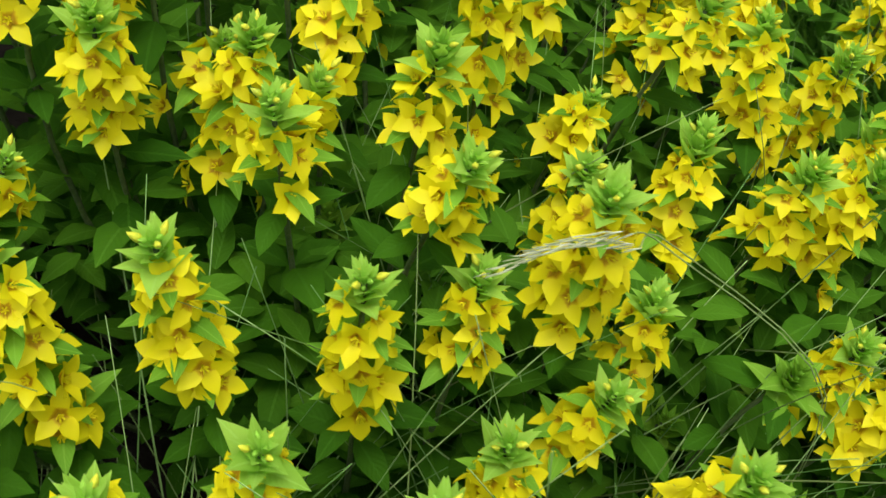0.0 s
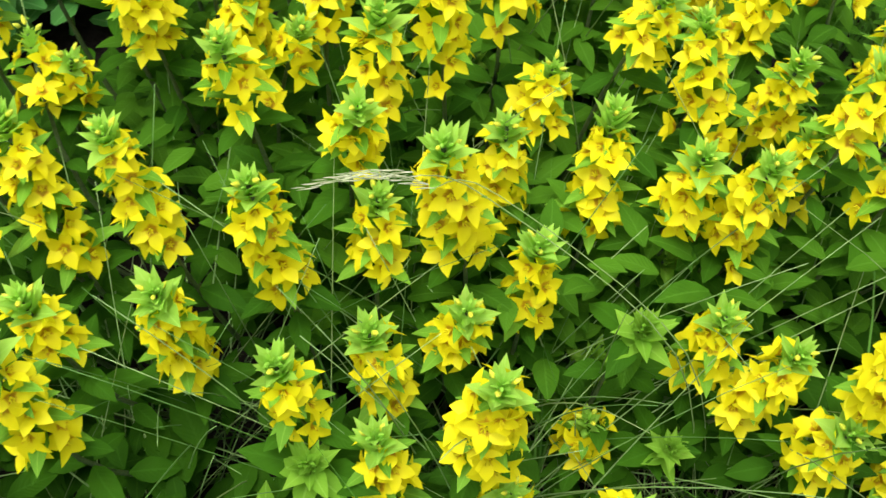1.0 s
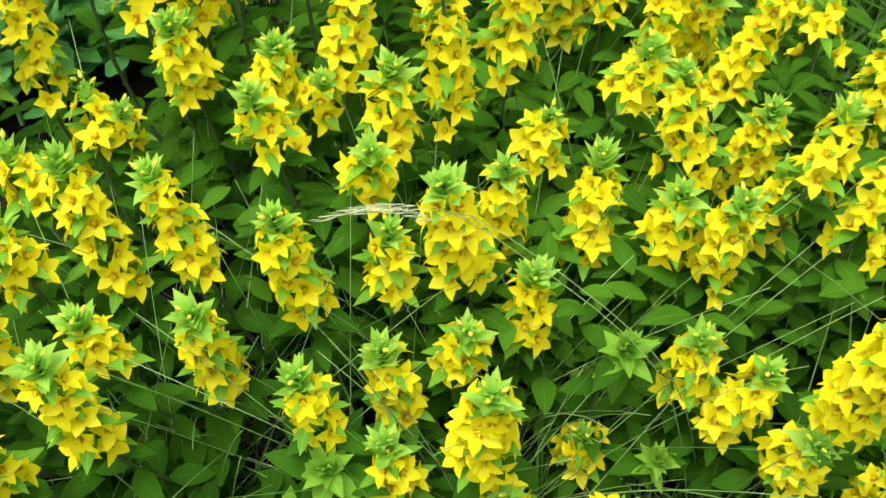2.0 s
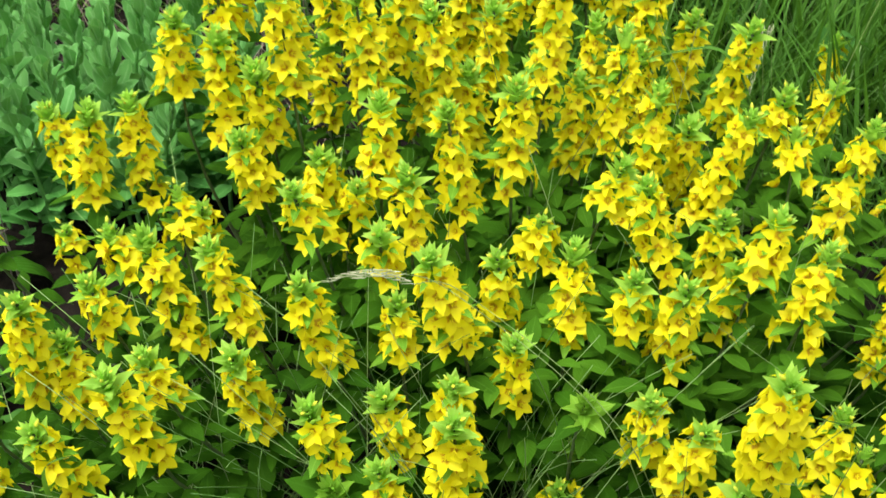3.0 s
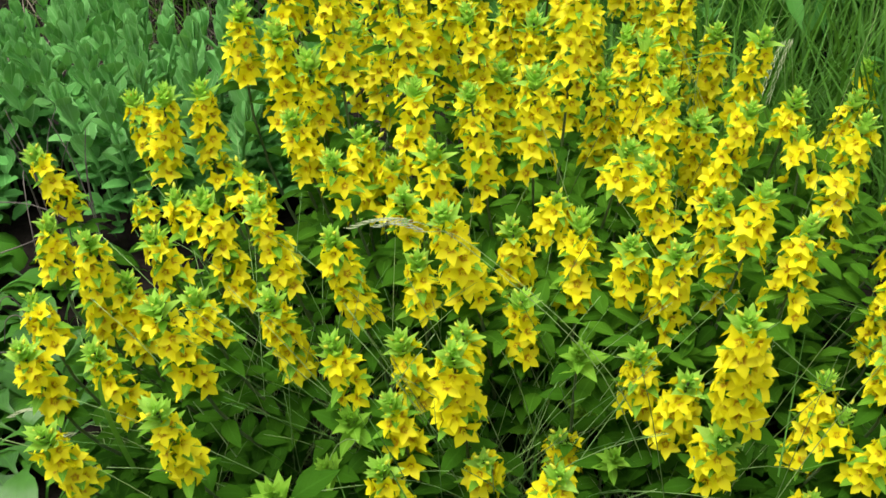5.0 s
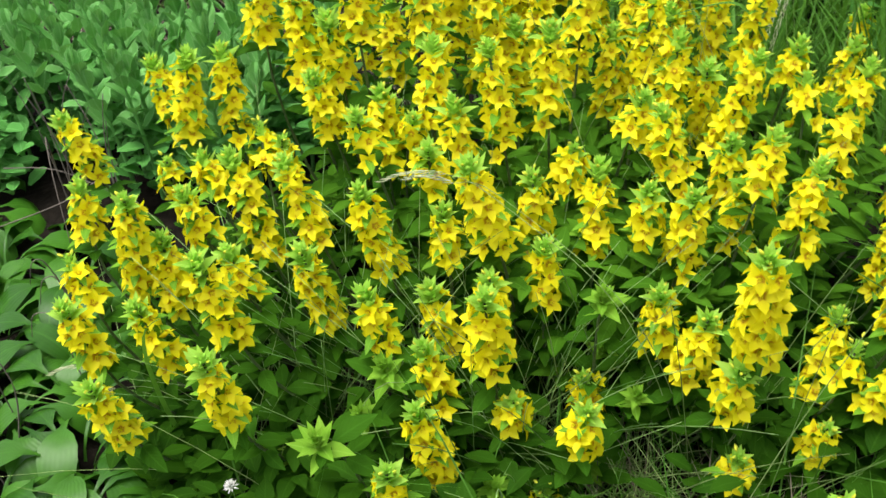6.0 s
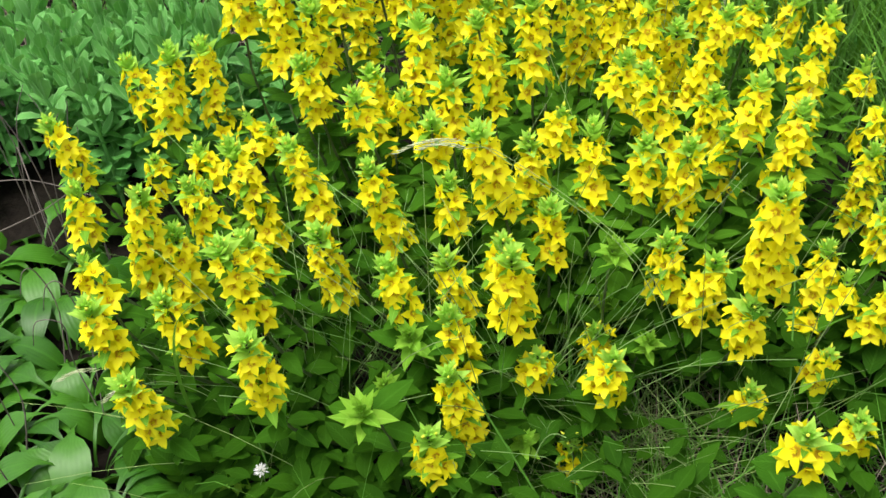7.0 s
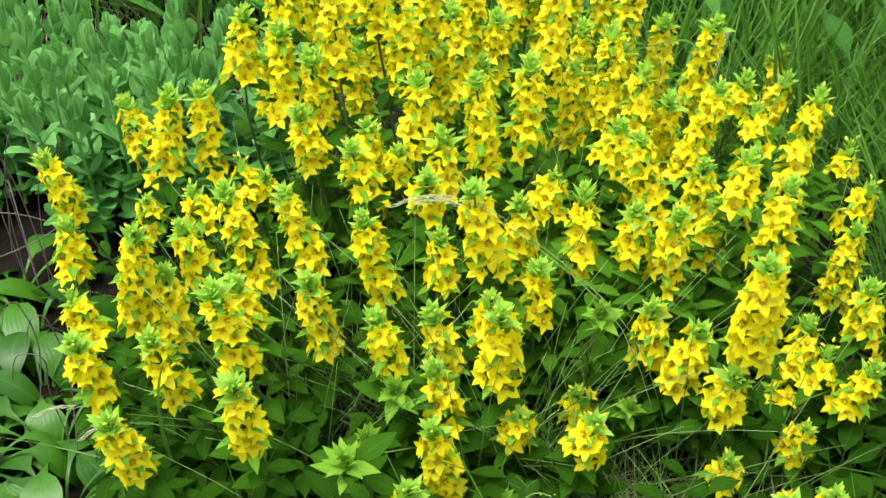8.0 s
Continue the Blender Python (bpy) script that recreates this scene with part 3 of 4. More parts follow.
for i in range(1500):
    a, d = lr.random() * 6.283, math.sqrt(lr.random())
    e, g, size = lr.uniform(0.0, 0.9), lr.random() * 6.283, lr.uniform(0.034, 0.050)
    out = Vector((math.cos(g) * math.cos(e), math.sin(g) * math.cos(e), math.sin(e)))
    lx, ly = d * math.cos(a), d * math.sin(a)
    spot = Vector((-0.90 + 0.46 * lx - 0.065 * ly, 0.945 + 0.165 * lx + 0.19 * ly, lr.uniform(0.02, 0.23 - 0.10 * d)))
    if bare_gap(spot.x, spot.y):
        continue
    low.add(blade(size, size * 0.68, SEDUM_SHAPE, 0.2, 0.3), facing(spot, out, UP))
tagged(new("sedum_foliage", low.mesh("sedum_foliage", SEDUM_LOW_SHADED)), label="crowded lower leaves of the blue-green sedum", category="foliage", kind="stuff")

# ---- low leaves under the flowers, in the shade-darkened green ----
BARE = ((0.14, 0.52), (-0.19, 0.55), (-0.07, 0.50), (-0.26, 0.65))
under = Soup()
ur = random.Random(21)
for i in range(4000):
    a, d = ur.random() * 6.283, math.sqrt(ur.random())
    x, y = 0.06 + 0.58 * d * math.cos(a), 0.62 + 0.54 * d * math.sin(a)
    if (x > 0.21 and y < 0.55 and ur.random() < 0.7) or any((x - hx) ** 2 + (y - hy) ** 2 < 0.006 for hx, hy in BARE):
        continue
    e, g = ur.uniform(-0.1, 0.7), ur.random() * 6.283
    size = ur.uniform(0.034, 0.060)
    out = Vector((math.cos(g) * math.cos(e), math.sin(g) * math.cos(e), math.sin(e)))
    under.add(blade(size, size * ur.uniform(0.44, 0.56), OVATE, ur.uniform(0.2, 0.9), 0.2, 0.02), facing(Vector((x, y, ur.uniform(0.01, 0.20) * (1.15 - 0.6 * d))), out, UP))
tagged(new("undergrowth", under.mesh("undergrowth", UNDER_SHADED)), label="dense low green leaves under the flower stems", category="foliage", kind="stuff")

between = Soup()
for i in range(1700):
    a, d = ur.random() * 6.283, math.sqrt(ur.random())
    x, y = 0.08 + 0.42 * d * math.cos(a), 0.86 + 0.34 * d * math.sin(a)
    e, g, size = ur.uniform(0.0, 0.8), ur.random() * 6.283, ur.uniform(0.034, 0.054)
    out = Vector((math.cos(g) * math.cos(e), math.sin(g) * math.cos(e), math.sin(e)))
    between.add(blade(size, size * 0.46, OVATE, 0.6, 0.2), facing(Vector((x, y, ur.uniform(0.12, 0.31))), out, UP))
tagged(new("stem_foliage", between.mesh("stem_foliage", MIDDLE)), label="green loosestrife leaves crowded between the flower stems", category="foliage", kind="stuff")

# ---- the flowering stems, from tip to spike's foot ----
stem(0.502, 0.108, 0.467, 0.501, 0.129, 0.408)
stem(-0.252, 0.143, 0.314, -0.256, 0.181, 0.195)
stem(-0.093, 0.172, 0.388, -0.109, 0.211, 0.254)
stem(-0.325, 0.202, 0.368, -0.325, 0.230, 0.251)
stem(0.081, 0.234, 0.226, 0.077, 0.249, 0.142)
stem(-0.241, 0.232, 0.372, -0.234, 0.267, 0.248)
stem(-0.374, 0.274, 0.383, -0.354, 0.271, 0.311)
stem(-0.174, 0.278, 0.428, -0.160, 0.306, 0.284)
stem(0.087, 0.301, 0.263, 0.090, 0.339, 0.113)
stem(-0.283, 0.306, 0.468, -0.334, 0.342, 0.291)
stem(-0.278, 0.340, 0.388, -0.282, 0.349, 0.265)
stem(-0.194, 0.357, 0.379, -0.183, 0.370, 0.299)
stem(0.214, 0.362, 0.123, 0.218, 0.380, 0.051)
stem(0.066, 0.365, 0.302, 0.077, 0.377, 0.201)
stem(0.153, 0.367, 0.403, 0.143, 0.394, 0.278, 1.20, 1.2)
stem(-0.011, 0.371, 0.356, 0.002, 0.383, 0.272)
stem(0.270, 0.384, 0.256, 0.252, 0.397, 0.183, 1.15, 1.2)
stem(0.174, 0.385, 0.237, 0.161, 0.403, 0.174)
stem(-0.108, 0.392, 0.375, -0.107, 0.425, 0.239)
stem(-0.462, 0.401, 0.389, -0.460, 0.393, 0.297)
stem(-0.287, 0.402, 0.416, -0.275, 0.416, 0.325)
stem(0.038, 0.438, 0.328, 0.053, 0.450, 0.221)
stem(0.557, 0.440, 0.167, 0.551, 0.472, 0.075)
stem(-0.526, 0.457, 0.444, -0.514, 0.483, 0.335)
stem(-0.060, 0.463, 0.435, -0.047, 0.487, 0.298)
stem(0.438, 0.462, 0.468, 0.427, 0.500, 0.298, 1.25, 1.3)
stem(-0.172, 0.468, 0.449, -0.142, 0.480, 0.320)
stem(0.111, 0.466, 0.345, 0.097, 0.485, 0.265)
stem(0.424, 0.472, 0.157, 0.418, 0.486, 0.096)
stem(-0.264, 0.479, 0.428, -0.223, 0.475, 0.276)
stem(0.417, 0.479, 0.288, 0.400, 0.502, 0.206, 1.15, 1.2)
stem(-0.327, 0.496, 0.409, -0.307, 0.493, 0.343)
stem(0.218, 0.493, 0.200, 0.219, 0.503, 0.132)
stem(0.073, 0.497, 0.479, 0.087, 0.535, 0.337, 1.15, 1.2)
stem(0.022, 0.521, 0.388, 0.021, 0.525, 0.295)
stem(0.366, 0.521, 0.317, 0.338, 0.538, 0.200, 1.10, 1.2)
stem(0.303, 0.530, 0.331, 0.297, 0.549, 0.228)
stem(0.004, 0.530, 0.467, -0.008, 0.554, 0.390)
stem(-0.431, 0.537, 0.350, -0.433, 0.545, 0.289)
stem(0.149, 0.544, 0.349, 0.145, 0.542, 0.252)
stem(0.513, 0.553, 0.165, 0.496, 0.566, 0.104)
stem(-0.115, 0.555, 0.479, -0.103, 0.567, 0.401)
stem(-0.399, 0.593, 0.491, -0.419, 0.592, 0.359)
stem(-0.265, 0.597, 0.384, -0.282, 0.608, 0.326)
stem(0.582, 0.600, 0.246, 0.551, 0.602, 0.158)
stem(-0.315, 0.617, 0.390, -0.299, 0.592, 0.335)
stem(0.258, 0.613, 0.414, 0.253, 0.627, 0.324, 1.05, 1.1)
stem(0.101, 0.617, 0.398, 0.100, 0.632, 0.283)
stem(0.313, 0.618, 0.418, 0.296, 0.630, 0.308, 1.10, 1.2)
stem(-0.220, 0.624, 0.476, -0.213, 0.645, 0.371)
stem(0.522, 0.635, 0.241, 0.512, 0.617, 0.182)
stem(-0.011, 0.632, 0.471, -0.013, 0.635, 0.393)
stem(0.183, 0.643, 0.412, 0.180, 0.632, 0.279)
stem(-0.123, 0.640, 0.462, -0.137, 0.657, 0.330)
stem(-0.516, 0.643, 0.438, -0.492, 0.647, 0.334)
stem(-0.077, 0.645, 0.431, -0.095, 0.649, 0.372)
stem(-0.386, 0.649, 0.474, -0.380, 0.642, 0.349)
stem(0.492, 0.658, 0.260, 0.472, 0.627, 0.128)
stem(0.556, 0.659, 0.325, 0.557, 0.662, 0.242)
stem(-0.309, 0.667, 0.592, -0.331, 0.684, 0.481)
stem(0.020, 0.675, 0.540, 0.030, 0.683, 0.392)
stem(-0.223, 0.682, 0.531, -0.223, 0.698, 0.422)
stem(-0.268, 0.685, 0.569, -0.271, 0.685, 0.454)
stem(-0.069, 0.696, 0.514, -0.072, 0.688, 0.420)
stem(0.349, 0.700, 0.383, 0.339, 0.702, 0.285)
stem(-0.138, 0.698, 0.417, -0.157, 0.705, 0.358)
stem(0.385, 0.707, 0.465, 0.370, 0.695, 0.381)
stem(0.440, 0.710, 0.435, 0.424, 0.695, 0.326)
stem(0.125, 0.707, 0.390, 0.113, 0.715, 0.327)
stem(-0.197, 0.713, 0.624, -0.195, 0.714, 0.492)
stem(0.233, 0.725, 0.458, 0.255, 0.723, 0.357)
stem(0.323, 0.738, 0.424, 0.311, 0.757, 0.315)
stem(-0.310, 0.745, 0.638, -0.279, 0.723, 0.530)
stem(0.206, 0.744, 0.460, 0.184, 0.749, 0.388)
stem(-0.328, 0.745, 0.485, -0.316, 0.770, 0.404)
stem(0.073, 0.755, 0.531, 0.069, 0.750, 0.407)
stem(-0.125, 0.756, 0.616, -0.112, 0.757, 0.484)
stem(-0.278, 0.770, 0.612, -0.318, 0.797, 0.508)
stem(-0.177, 0.778, 0.641, -0.173, 0.799, 0.528)
stem(0.531, 0.821, 0.311, 0.515, 0.812, 0.173)
stem(-0.074, 0.846, 0.555, -0.047, 0.853, 0.392)
stem(0.320, 0.867, 0.476, 0.274, 0.856, 0.318)
stem(0.208, 0.876, 0.481, 0.196, 0.848, 0.318)
stem(0.084, 0.877, 0.616, 0.069, 0.864, 0.452)
stem(0.543, 0.883, 0.348, 0.526, 0.873, 0.289)
stem(0.246, 0.881, 0.435, 0.228, 0.927, 0.278)
stem(-0.104, 0.891, 0.597, -0.156, 0.907, 0.441)
stem(0.452, 0.913, 0.465, 0.422, 0.889, 0.304)
stem(-0.365, 0.953, 0.546, -0.369, 1.007, 0.390)
stem(0.141, 0.969, 0.497, 0.135, 0.915, 0.341)
stem(0.358, 0.980, 0.397, 0.364, 0.960, 0.338)
stem(0.505, 1.026, 0.332, 0.498, 1.006, 0.273)
stem(0.338, 1.024, 0.417, 0.323, 1.020, 0.340)
stem(0.287, 1.026, 0.498, 0.249, 1.042, 0.338)
stem(0.164, 1.083, 0.562, 0.124, 1.086, 0.402)
stem(-0.286, 1.098, 0.550, -0.340, 1.090, 0.394)
stem(-0.121, 1.099, 0.535, -0.139, 1.106, 0.311)
stem(0.193, 1.120, 0.449, 0.173, 1.140, 0.286)
stem(-0.028, 1.128, 0.558, -0.051, 1.161, 0.397)
stem(0.068, 1.137, 0.539, 0.081, 1.181, 0.381)
stem(0.000, 1.192, 0.540, 0.004, 1.234, 0.381)
stem(0.390, 1.199, 0.340, 0.364, 1.189, 0.229)
stem(-0.172, 1.197, 0.552, -0.169, 1.220, 0.388)
stem(-0.459, 1.207, 0.578, -0.470, 1.220, 0.414)
stem(-0.267, 1.208, 0.544, -0.278, 1.238, 0.382)
stem(-0.350, 1.254, 0.568, -0.348, 1.274, 0.404)
stem(-0.124, 1.287, 0.533, -0.157, 1.293, 0.371)
stem(0.353, 1.460, 0.262, 0.351, 1.458, 0.150)

# stems half hidden among those at the back of the clump
for i in range(18):
    bx, by = -0.40 + 0.56 * ((i * 0.618) % 1.0), 0.84 + 0.38 * ((i + 0.5) / 18)
    stem(bx + 0.02, by, 0.475 - 0.05 * rng.random(), bx + 0.015, by, 0.32, 1.0, 1.05)

# ---- leafy shoots ----
shoot(0.240, 0.503, 0.319)
shoot(0.018, 0.206, 0.274, 1.1)
shoot(-0.017, 0.340, 0.179, 0.9)
shoot(0.021, 0.351, 0.261)
shoot(0.163, 0.334, 0.134, 0.9)
shoot(0.289, 0.488, 0.191, 0.8)
shoot(0.240, 0.452, 0.090)
shoot(-0.144, 0.313, 0.080, 0.9)
shoot(0.327, 0.575, 0.110, 0.9)
shoot(0.401, 0.583, 0.115, 0.9)
shoot(-0.040, 0.210, 0.080)
shoot(-0.200, 0.230, 0.080)
shoot(-0.120, 0.120, 0.080)
shoot(0.020, 0.100, 0.080)
for i in range(10):
    a, d = rng.uniform(0.0, 3.6), math.sqrt(rng.random())
    shoot(0.06 + 0.36 * d * math.cos(a), 0.56 + 0.40 * d * math.sin(a), rng.uniform(0.16, 0.30), 0.95)


# ---- grass stalks, seed heads and dead stalks ----
def smooth_line(points, n=5):
    """A rounded line through the given points."""
    out = []
    for i in range(len(points) - 1):
        p0, p1, p2, p3 = points[max(i - 1, 0)], points[i], points[i + 1], points[min(i + 2, len(points) - 1)]
        for k in range(n):
            t = k / n
            out.append(0.5 * (2 * p1 + (p2 - p0) * t + (2 * p0 - 5 * p1 + 4 * p2 - p3) * t * t + (3 * p1 - p0 - 3 * p2 + p3) * t ** 3))
    return out + [points[-1]]


def seed_grass(*spots):
    """A grass stalk: foot, bend, neck and the tip of its hanging head."""
    pts = [Vector(p) for p in spots]
    base = pts[0].copy()
    ob = thing("seeding_grass", base, "thin grass stalk with a pale feathery seed head", "grass", "seeding grasses")
    stalk = smooth_line([p - base for p in pts[:-1]])
    part("stalk", Soup().add(tube(stalk, [0.0006 - 0.0002 * i / len(stalk) for i in range(len(stalk))], 4)).mesh("grass_stalk", CULM), ob)
    head = Soup()
    a, z = pts[-2] - base, pts[-1] - base
    way = (z - a).normalized()
    for i in range(44):
        u = i / 43
        g = i * 2.4
        side = Vector((math.cos(g), math.sin(g), 0.2))
        out = (way + side * (0.22 * (1 - 0.6 * u))).normalized()
        head.add(bead(0.010, 0.00055, 4), facing_z(a.lerp(z, u) + side * 0.002 + UP * 0.03 * u * (1 - u), out, 0))
    tagged(part("seed_head", head.mesh("seed_head", PANICLE), ob, None, "pale dry seed head"), kind="stuff")


seed_grass((0.34, 0.56, 0), (0.27, 0.50, 0.300), (0.113, 0.483, 0.445), (0.069, 0.452, 0.487), (-0.001, 0.431, 0.472))
seed_grass((0.35, 0.57, 0), (0.28, 0.51, 0.290), (0.118, 0.493, 0.440), (0.078, 0.454, 0.475), (0.021, 0.449, 0.468))
seed_grass((0.33, 1.16, 0), (0.30, 1.18, 0.200), (0.272, 1.19, 0.405), (0.268, 1.10, 0.355))
seed_grass((0.36, 1.20, 0), (0.31, 1.20, 0.200), (0.285, 1.18, 0.415), (0.275, 1.12, 0.340))
seed_grass((-0.45, 1.12, 0), (-0.50, 1.08, 0.250), (-0.568, 1.05, 0.434), (-0.678, 1.0, 0.498), (-0.736, 0.98, 0.501), (-0.875, 0.94, 0.449))
seed_grass((-0.46, 1.10, 0), (-0.51, 1.08, 0.260), (-0.575, 1.04, 0.436), (-0.69, 1.0, 0.492), (-0.746, 0.98, 0.486), (-0.805, 0.965, 0.460))
seed_grass((-0.47, 1.13, 0), (-0.52, 1.09, 0.270), (-0.60, 1.04, 0.450), (-0.67, 1.0, 0.480), (-0.688, 1.0, 0.472), (-0.704, 0.98, 0.435))
seed_grass((-0.36, 1.40, 0), (-0.38, 1.34, 0.300), (-0.43, 1.20, 0.518), (-0.455, 1.15, 0.511), (-0.523, 1.12, 0.474))
seed_grass((-0.40, 1.42, 0), (-0.41, 1.36, 0.300), (-0.44, 1.24, 0.490), (-0.46, 1.20, 0.490), (-0.51, 1.16, 0.466))
seed_grass((-1.01, 1.62, 0), (-1.036, 1.607, 0.250), (-1.106, 1.567, 0.400), (-1.116, 1.452, 0.360))
seed_grass((-0.96, 1.63, 0), (-0.986, 1.617, 0.250), (-1.056, 1.577, 0.400), (-1.110, 1.522, 0.360))
seed_grass((-0.94, 1.63, 0), (-0.967, 1.616, 0.250), (-1.037, 1.576, 0.400), (-1.074, 1.559, 0.360))
seed_grass((-0.87, 1.65, 0), (-0.897, 1.641, 0.250), (-0.967, 1.601, 0.400), (-1.053, 1.622, 0.360))
seed_grass((0.02, 1.75, 0), (0.00, 1.70, 0.300), (-0.08, 1.50, 0.520), (-0.22, 1.34, 0.490))
seed_grass((0.05, 1.80, 0), (0.02, 1.75, 0.300), (-0.04, 1.58, 0.520), (-0.14, 1.46, 0.500))
for i in range(12):
    gx, gy, gz = rng.uniform(0.25, 1.0), rng.uniform(1.25, 2.2), rng.uniform(0.42, 0.60)
    lx, ly = rng.uniform(-0.10, 0.10), rng.uniform(-0.12, 0.02)
    seed_grass((gx, gy, 0), (gx + lx * 0.2, gy, gz * 0.6), (gx + lx * 0.6, gy + ly * 0.5, gz), (gx + lx, gy + ly, gz - rng.uniform(-0.04, 0.04)))
seed_grass((-0.22, 0.36, 0), (-0.27, 0.32, 0.120), (-0.33, 0.29, 0.180), (-0.407, 0.274, 0.175), (-0.455, 0.252, 0.163))
seed_grass((-0.20, 0.33, 0), (-0.24, 0.30, 0.120), (-0.29, 0.27, 0.183), (-0.342, 0.256, 0.175), (-0.375, 0.236, 0.160))


def fan(name, x, y, spread, count, lengths, lift, material, thick, arch=0.12):
    """A tuft of long thin blades that fall out on all sides."""
    r = random.Random(name)
    s = Soup()
    for _ in range(count):
        a = r.random() * 6.283
        e = r.uniform(*lift)
        h = r.uniform(*lengths)
        foot = Vector((x + r.gauss(0, spread), y + r.gauss(0, spread), 0))
        end = foot + Vector((math.cos(a) * math.cos(e), math.sin(a) * math.cos(e), math.sin(e))) * h
        mid = foot.lerp(end, 0.45) + UP * arch * h
        s.add(tube(bezier(foot, mid, end, 5), [thick, thick, thick * 0.9, thick * 0.8, thick * 0.6, thick * 0.3], 3))
    tagged(new(name, s.mesh(name, material)), label="tuft of long thin grass blades falling outward", category="grass", kind="stuff")


def arching_tuft(name, x, y, spread, count, reach, peak):
    """A tuft whose thin blades rise through the leaves and arch over them."""
    r = random.Random(name)
    s = Soup()
    for _ in range(count):
        a = r.random() * 6.283
        way = Vector((math.cos(a), math.sin(a), 0))
        foot = Vector((x + r.gauss(0, spread), y + r.gauss(0, spread), 0))
        far, high = r.uniform(*reach), r.uniform(*peak)
        end = foot + way * far + UP * high
        mid = foot.lerp(end, 0.45) + UP * high * r.uniform(0.0, 0.22)
        thick = r.uniform(0.0007, 0.0012)
        s.add(tube(bezier(foot, mid, end, 7), [thick * (1 - 0.09 * k) for k in range(8)], 3))
    tagged(new(name, s.mesh(name, PALE)), label="tuft of long thin pale grass blades arching over leaves", category="grass", kind="stuff")


arching_tuft("fine_grass_tuft", -0.13, 0.47, 0.05, 64, (0.10, 0.34), (0.20, 0.42))
arching_tuft("pale_grass_tuft", 0.13, 0.50, 0.05, 96, (0.10, 0.34), (0.20, 0.44))
fan("wiry_grass_tuft", 0.30, 0.44, 0.06, 190, (0.12, 0.32), (0.1, 0.9), CULM, 0.0007)
fan("loose_grass_tuft", -0.18, 0.36, 0.12, 50, (0.20, 0.40), (0.3, 1.1), CULM, 0.0006)
fan("back_grass_tuft", 0.25, 0.75, 0.20, 60, (0.35, 0.60), (0.7, 1.4), CULM, 0.0008)


def long_blade(width, *spots):
    """One broad bent blade of grass."""
    line = smooth_line([Vector(p) for p in spots])
    base = line[0].copy()
    v, f, a, l = [], [], [], []
    for i, p in enumerate(line):
        u = i / (len(line) - 1)
        h = width / 2 * (1 - u ** 3)
        v += [p - base + Vector((0, -h, h * 0.4)), p - base, p - base + Vector((0, h, h * 0.4))]
        a += [-1.0, 0.0, 1.0]
        l += [u] * 3
        if i:
            k = 3 * i
            f += [[k - 3, k, k + 1, k - 2], [k - 2, k + 1, k + 2, k - 1]]
    s = Soup()
    s.add((v, f, a, l))
    ob = new("grass_leaf", s.mesh("grass_leaf", GRASS))
    ob.location = base
    tagged(ob, label="long bent green blade of grass", category="grass", group="bent grass blades")


long_blade(0.009, (0.34, 1.06, 0), (0.31, 1.04, 0.300), (0.26, 1.02, 0.445), (0.19, 1.01, 0.445), (0.10, 1.0, 0.400))
long_blade(0.008, (-0.28, 0.30, 0), (-0.26, 0.25, 0.200), (-0.20, 0.20, 0.360), (-0.14, 0.19, 0.420))
long_blade(0.007, (0.16, 1.30, 0), (0.15, 1.26, 0.250), (0.13, 1.20, 0.520), (0.10, 1.15, 0.620))
long_blade(0.006, (0.20, 1.10, 0), (0.22, 1.08, 0.250), (0.24, 1.05, 0.480), (0.25, 1.02, 0.560))


def dead_stalk(*spots):
    pts = [Vector(p) for p in spots]
    line = smooth_line(pts)
    base = line[0].copy()
    ob = new("dead_stalk", Soup().add(tube([p - base for p in line], [0.0013 - 0.0007 * i / len(line) for i in range(len(line))], 4)).mesh("dead_stalk", TWIG))
    ob.location = base
    tagged(ob, label="thin dry brown dead flower stalk", category="twig", group="dead stalks")


dead_stalk((-0.80, 0.66, 0), (-0.77, 0.63, 0.200), (-0.70, 0.57, 0.300), (-0.64, 0.51, 0.270), (-0.60, 0.47, 0.187))
dead_stalk((-0.86, 0.60, 0.187), (-0.70, 0.57, 0.240), (-0.55, 0.53, 0.260))
dead_stalk((-0.80, 0.50, 0.147), (-0.65, 0.53, 0.220), (-0.54, 0.55, 0.300))
for i in range(44):
    dx, dy, h = rng.uniform(-1.45, -0.5), rng.uniform(1.28, 1.72), rng.uniform(0.14, 0.40)
    lx = rng.uniform(-0.12, 0.12)
    dead_stalk((dx, dy, 0), (dx + lx * 0.4, dy, h * 0.6), (dx + lx, dy - 0.03, h))
for i in range(8):
    dx, dy, h = rng.uniform(-0.95, -0.66), rng.uniform(0.60, 0.78), rng.uniform(0.22, 0.36)
    lx, ly = rng.uniform(-0.10, 0.10), rng.uniform(-0.06, 0.06)
    dead_stalk((dx, dy, 0), (dx + lx * 0.4, dy + ly * 0.5, h * 0.7), (dx + lx, dy + ly, h))
for i in range(7):
    dx, dy, h = rng.uniform(-0.62, -0.42), rng.uniform(0.16, 0.40), rng.uniform(0.20, 0.30)
    lx, ly = rng.uniform(-0.03, 0.03), rng.uniform(-0.03, 0.03)
    dead_stalk((dx, dy, 0), (dx + lx, dy + ly, h * 0.6), (dx + lx * 0.5, dy + ly - 0.01, h), (dx + lx - 0.015, dy + ly - 0.025, h + 0.012), (dx + lx - 0.03, dy + ly - 0.03, h - 0.03))


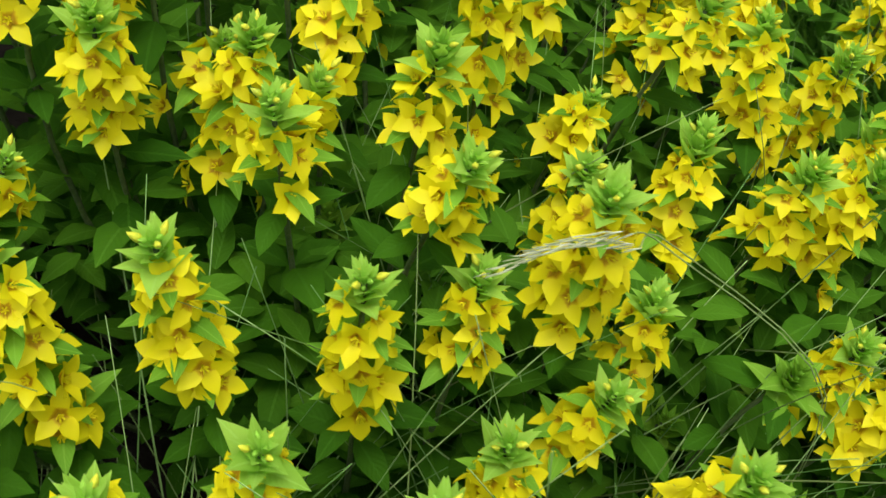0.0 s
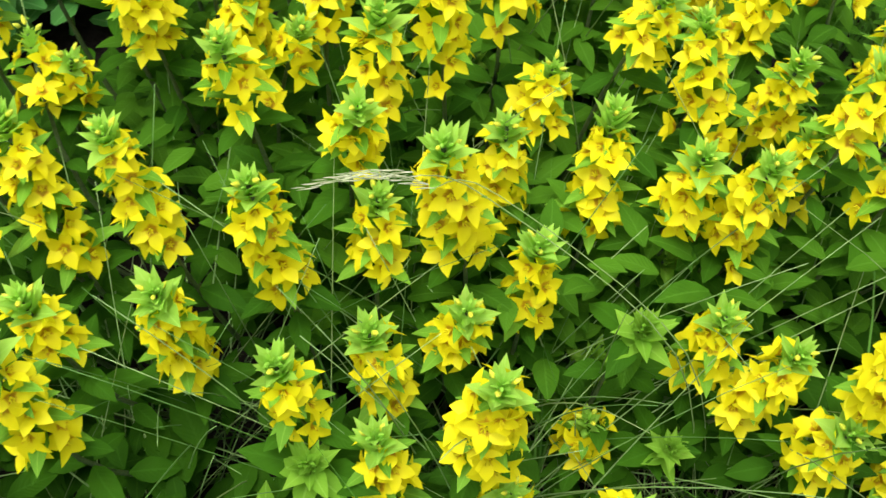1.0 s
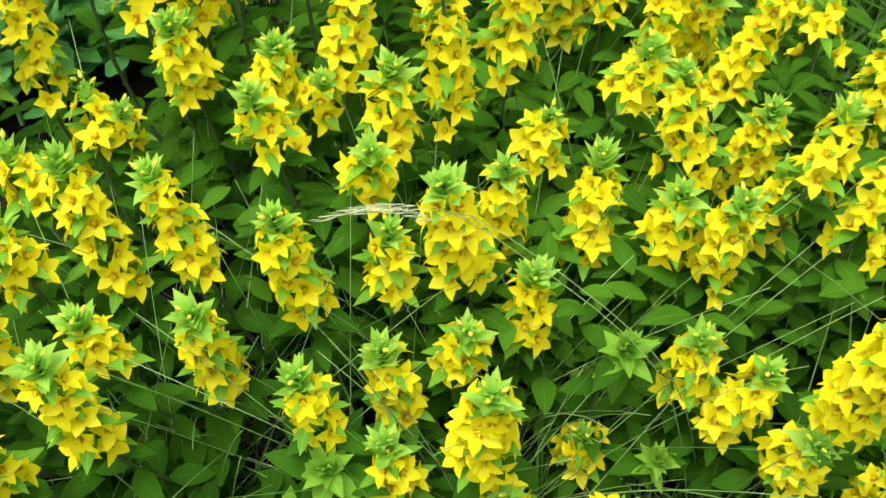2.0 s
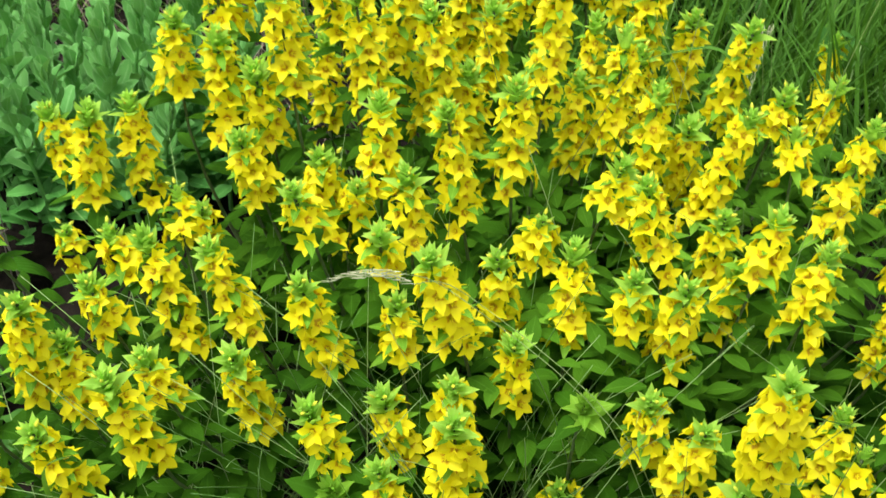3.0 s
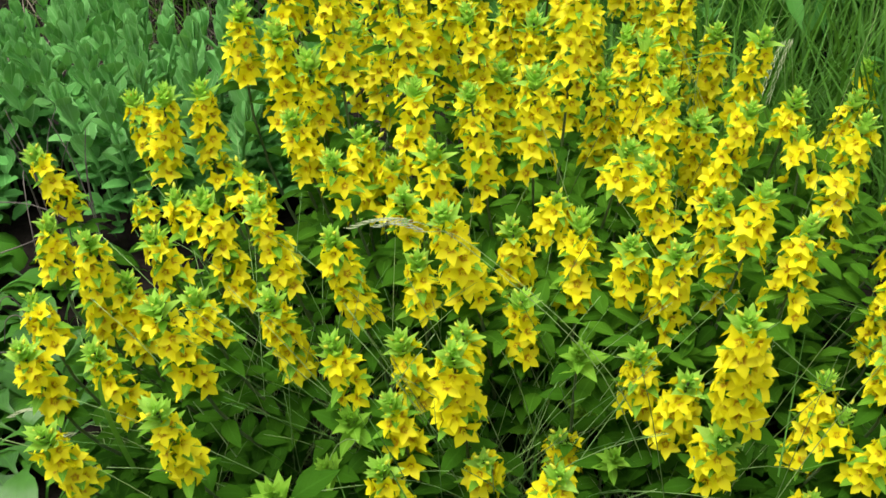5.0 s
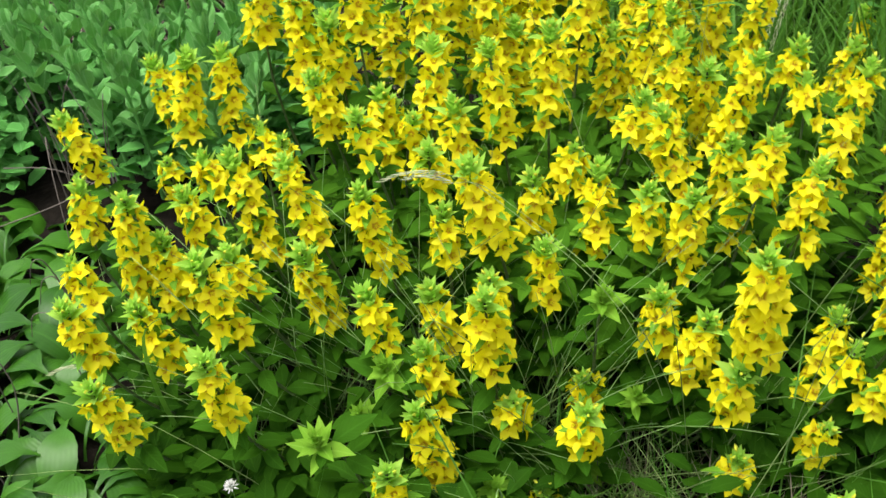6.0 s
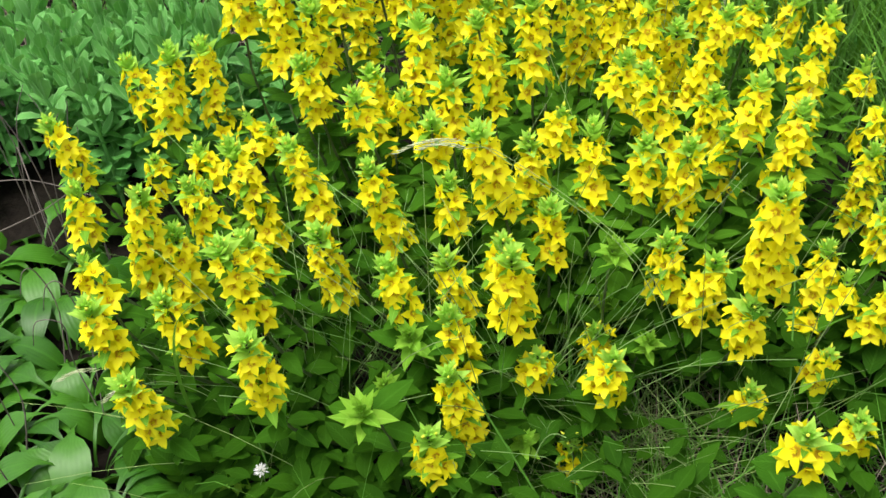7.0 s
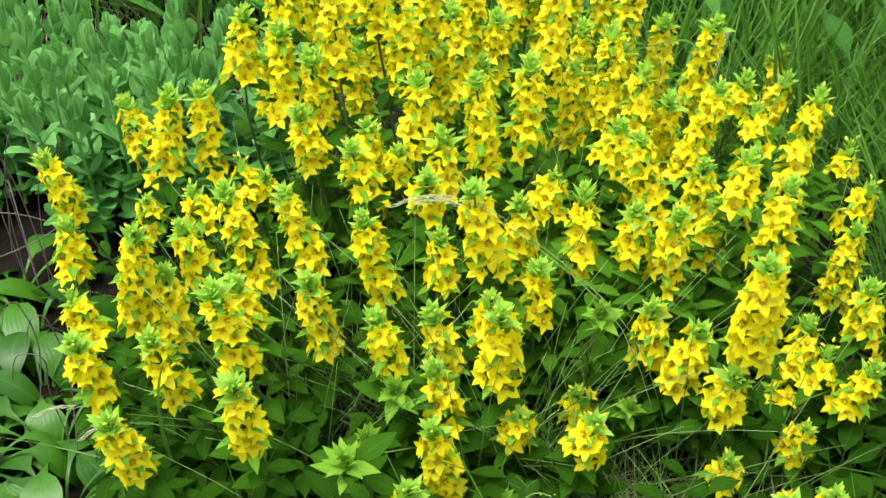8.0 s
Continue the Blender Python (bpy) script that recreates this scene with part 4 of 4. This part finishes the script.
def clover_head(x, y, z):
    ob = thing("white_flower", (x, y, 0), "small white clover flower head on a thin stalk", "flower")
    part("stalk", Soup().add(tube([Vector(), Vector((0, 0.004, z * 0.5)), Vector((0, 0, z))], [0.001, 0.001, 0.0009], 4)).mesh("clover_stalk", CULM), ob)
    head = Soup()
    for i in range(26):
        t = 1 - i / 20
        g = i * 2.4
        r = math.sqrt(max(0, 1 - t * t)) if t > -1 else 0.5
        way = Vector((r * math.cos(g), r * math.sin(g), t)).normalized()
        head.add(bead(0.008, 0.0014, 4), facing_z(Vector((0, 0, z)) + way * 0.003, way, 0))
    tagged(part("flower_head", head.mesh("clover_head", WHITE), ob), kind="stuff")


clover_head(-0.154, 0.225, 0.10)


def chickweed(x, y, z):
    ob = thing("white_chickweed", (x, y, 0), "small white flower on a yellow-green stalk in grass", "flower")
    part("stalk", Soup().add(tube([Vector(), Vector((0.004, -0.03, z * 0.5)), Vector((0.008, -0.06, z))], [0.0026, 0.0022, 0.0016], 5)).mesh("chickweed_stalk", BUD), ob)
    petals = Soup()
    for i in range(9):
        g = i * 2.4
        way = Vector((math.cos(g), math.sin(g) - 0.3, 0.5)).normalized()
        petals.add(blade(0.011, 0.007, [0.4, 1.0, 0.8, 0.0], 0.4, 0.1), facing(Vector((0.008, -0.06, z)), way, UP))
    tagged(part("flower_head", petals.mesh("chickweed_head", WHITE), ob), kind="stuff")
    for k in range(3):
        way = Vector((0.7 * (-1) ** k, -0.3, 0.6)).normalized()
        part("bud", BUDS, ob, facing_z(Vector((0.007, -0.055, z - 0.012 - 0.008 * k)), way, 0, 0.9))


chickweed(0.093, 2.13, 0.355)


def brown_panicle(x, y, h, lx, ly):
    """A dry brown grass head, loose and branching."""
    ob = thing("dry_panicle", (x, y, 0), "dry brown branching grass head above the green grass", "grass", "dry grass heads")
    top = Vector((lx, ly, h))
    line = bezier(Vector(), Vector((lx * 0.2, ly * 0.2, h * 0.6)), top, 6)
    part("stalk", Soup().add(tube(line, [0.0010 - 0.0001 * i for i in range(7)], 4)).mesh("panicle_stalk", STRAW), ob)
    head = Soup()
    for i in range(34):
        u = i / 33
        g = i * 2.4
        p = line[4].lerp(top, u)
        way = Vector((math.cos(g) * 0.7, math.sin(g) * 0.7, 0.55)).normalized()
        reach = 0.030 * (1.1 - u) * rng.uniform(0.5, 1.2)
        head.add(tube([p, p + way * reach], [0.0003, 0.0003], 3))
        head.add(bead(0.008, 0.0013, 4), facing_z(p + way * reach, way, 0))
    tagged(part("seed_head", head.mesh("panicle_head", STRAW), ob, None, "dry brown seeds"), kind="stuff")


for px, py in ((0.12, 2.10), (0.16, 2.05), (0.20, 2.14), (0.08, 2.20), (-0.05, 2.16), (0.11, 1.98), (0.14, 2.02), (-0.17, 2.04), (-0.14, 1.98), (0.30, 2.2)):
    brown_panicle(px, py, rng.uniform(0.24, 0.36), rng.uniform(-0.04, 0.04), rng.uniform(-0.05, 0.02))
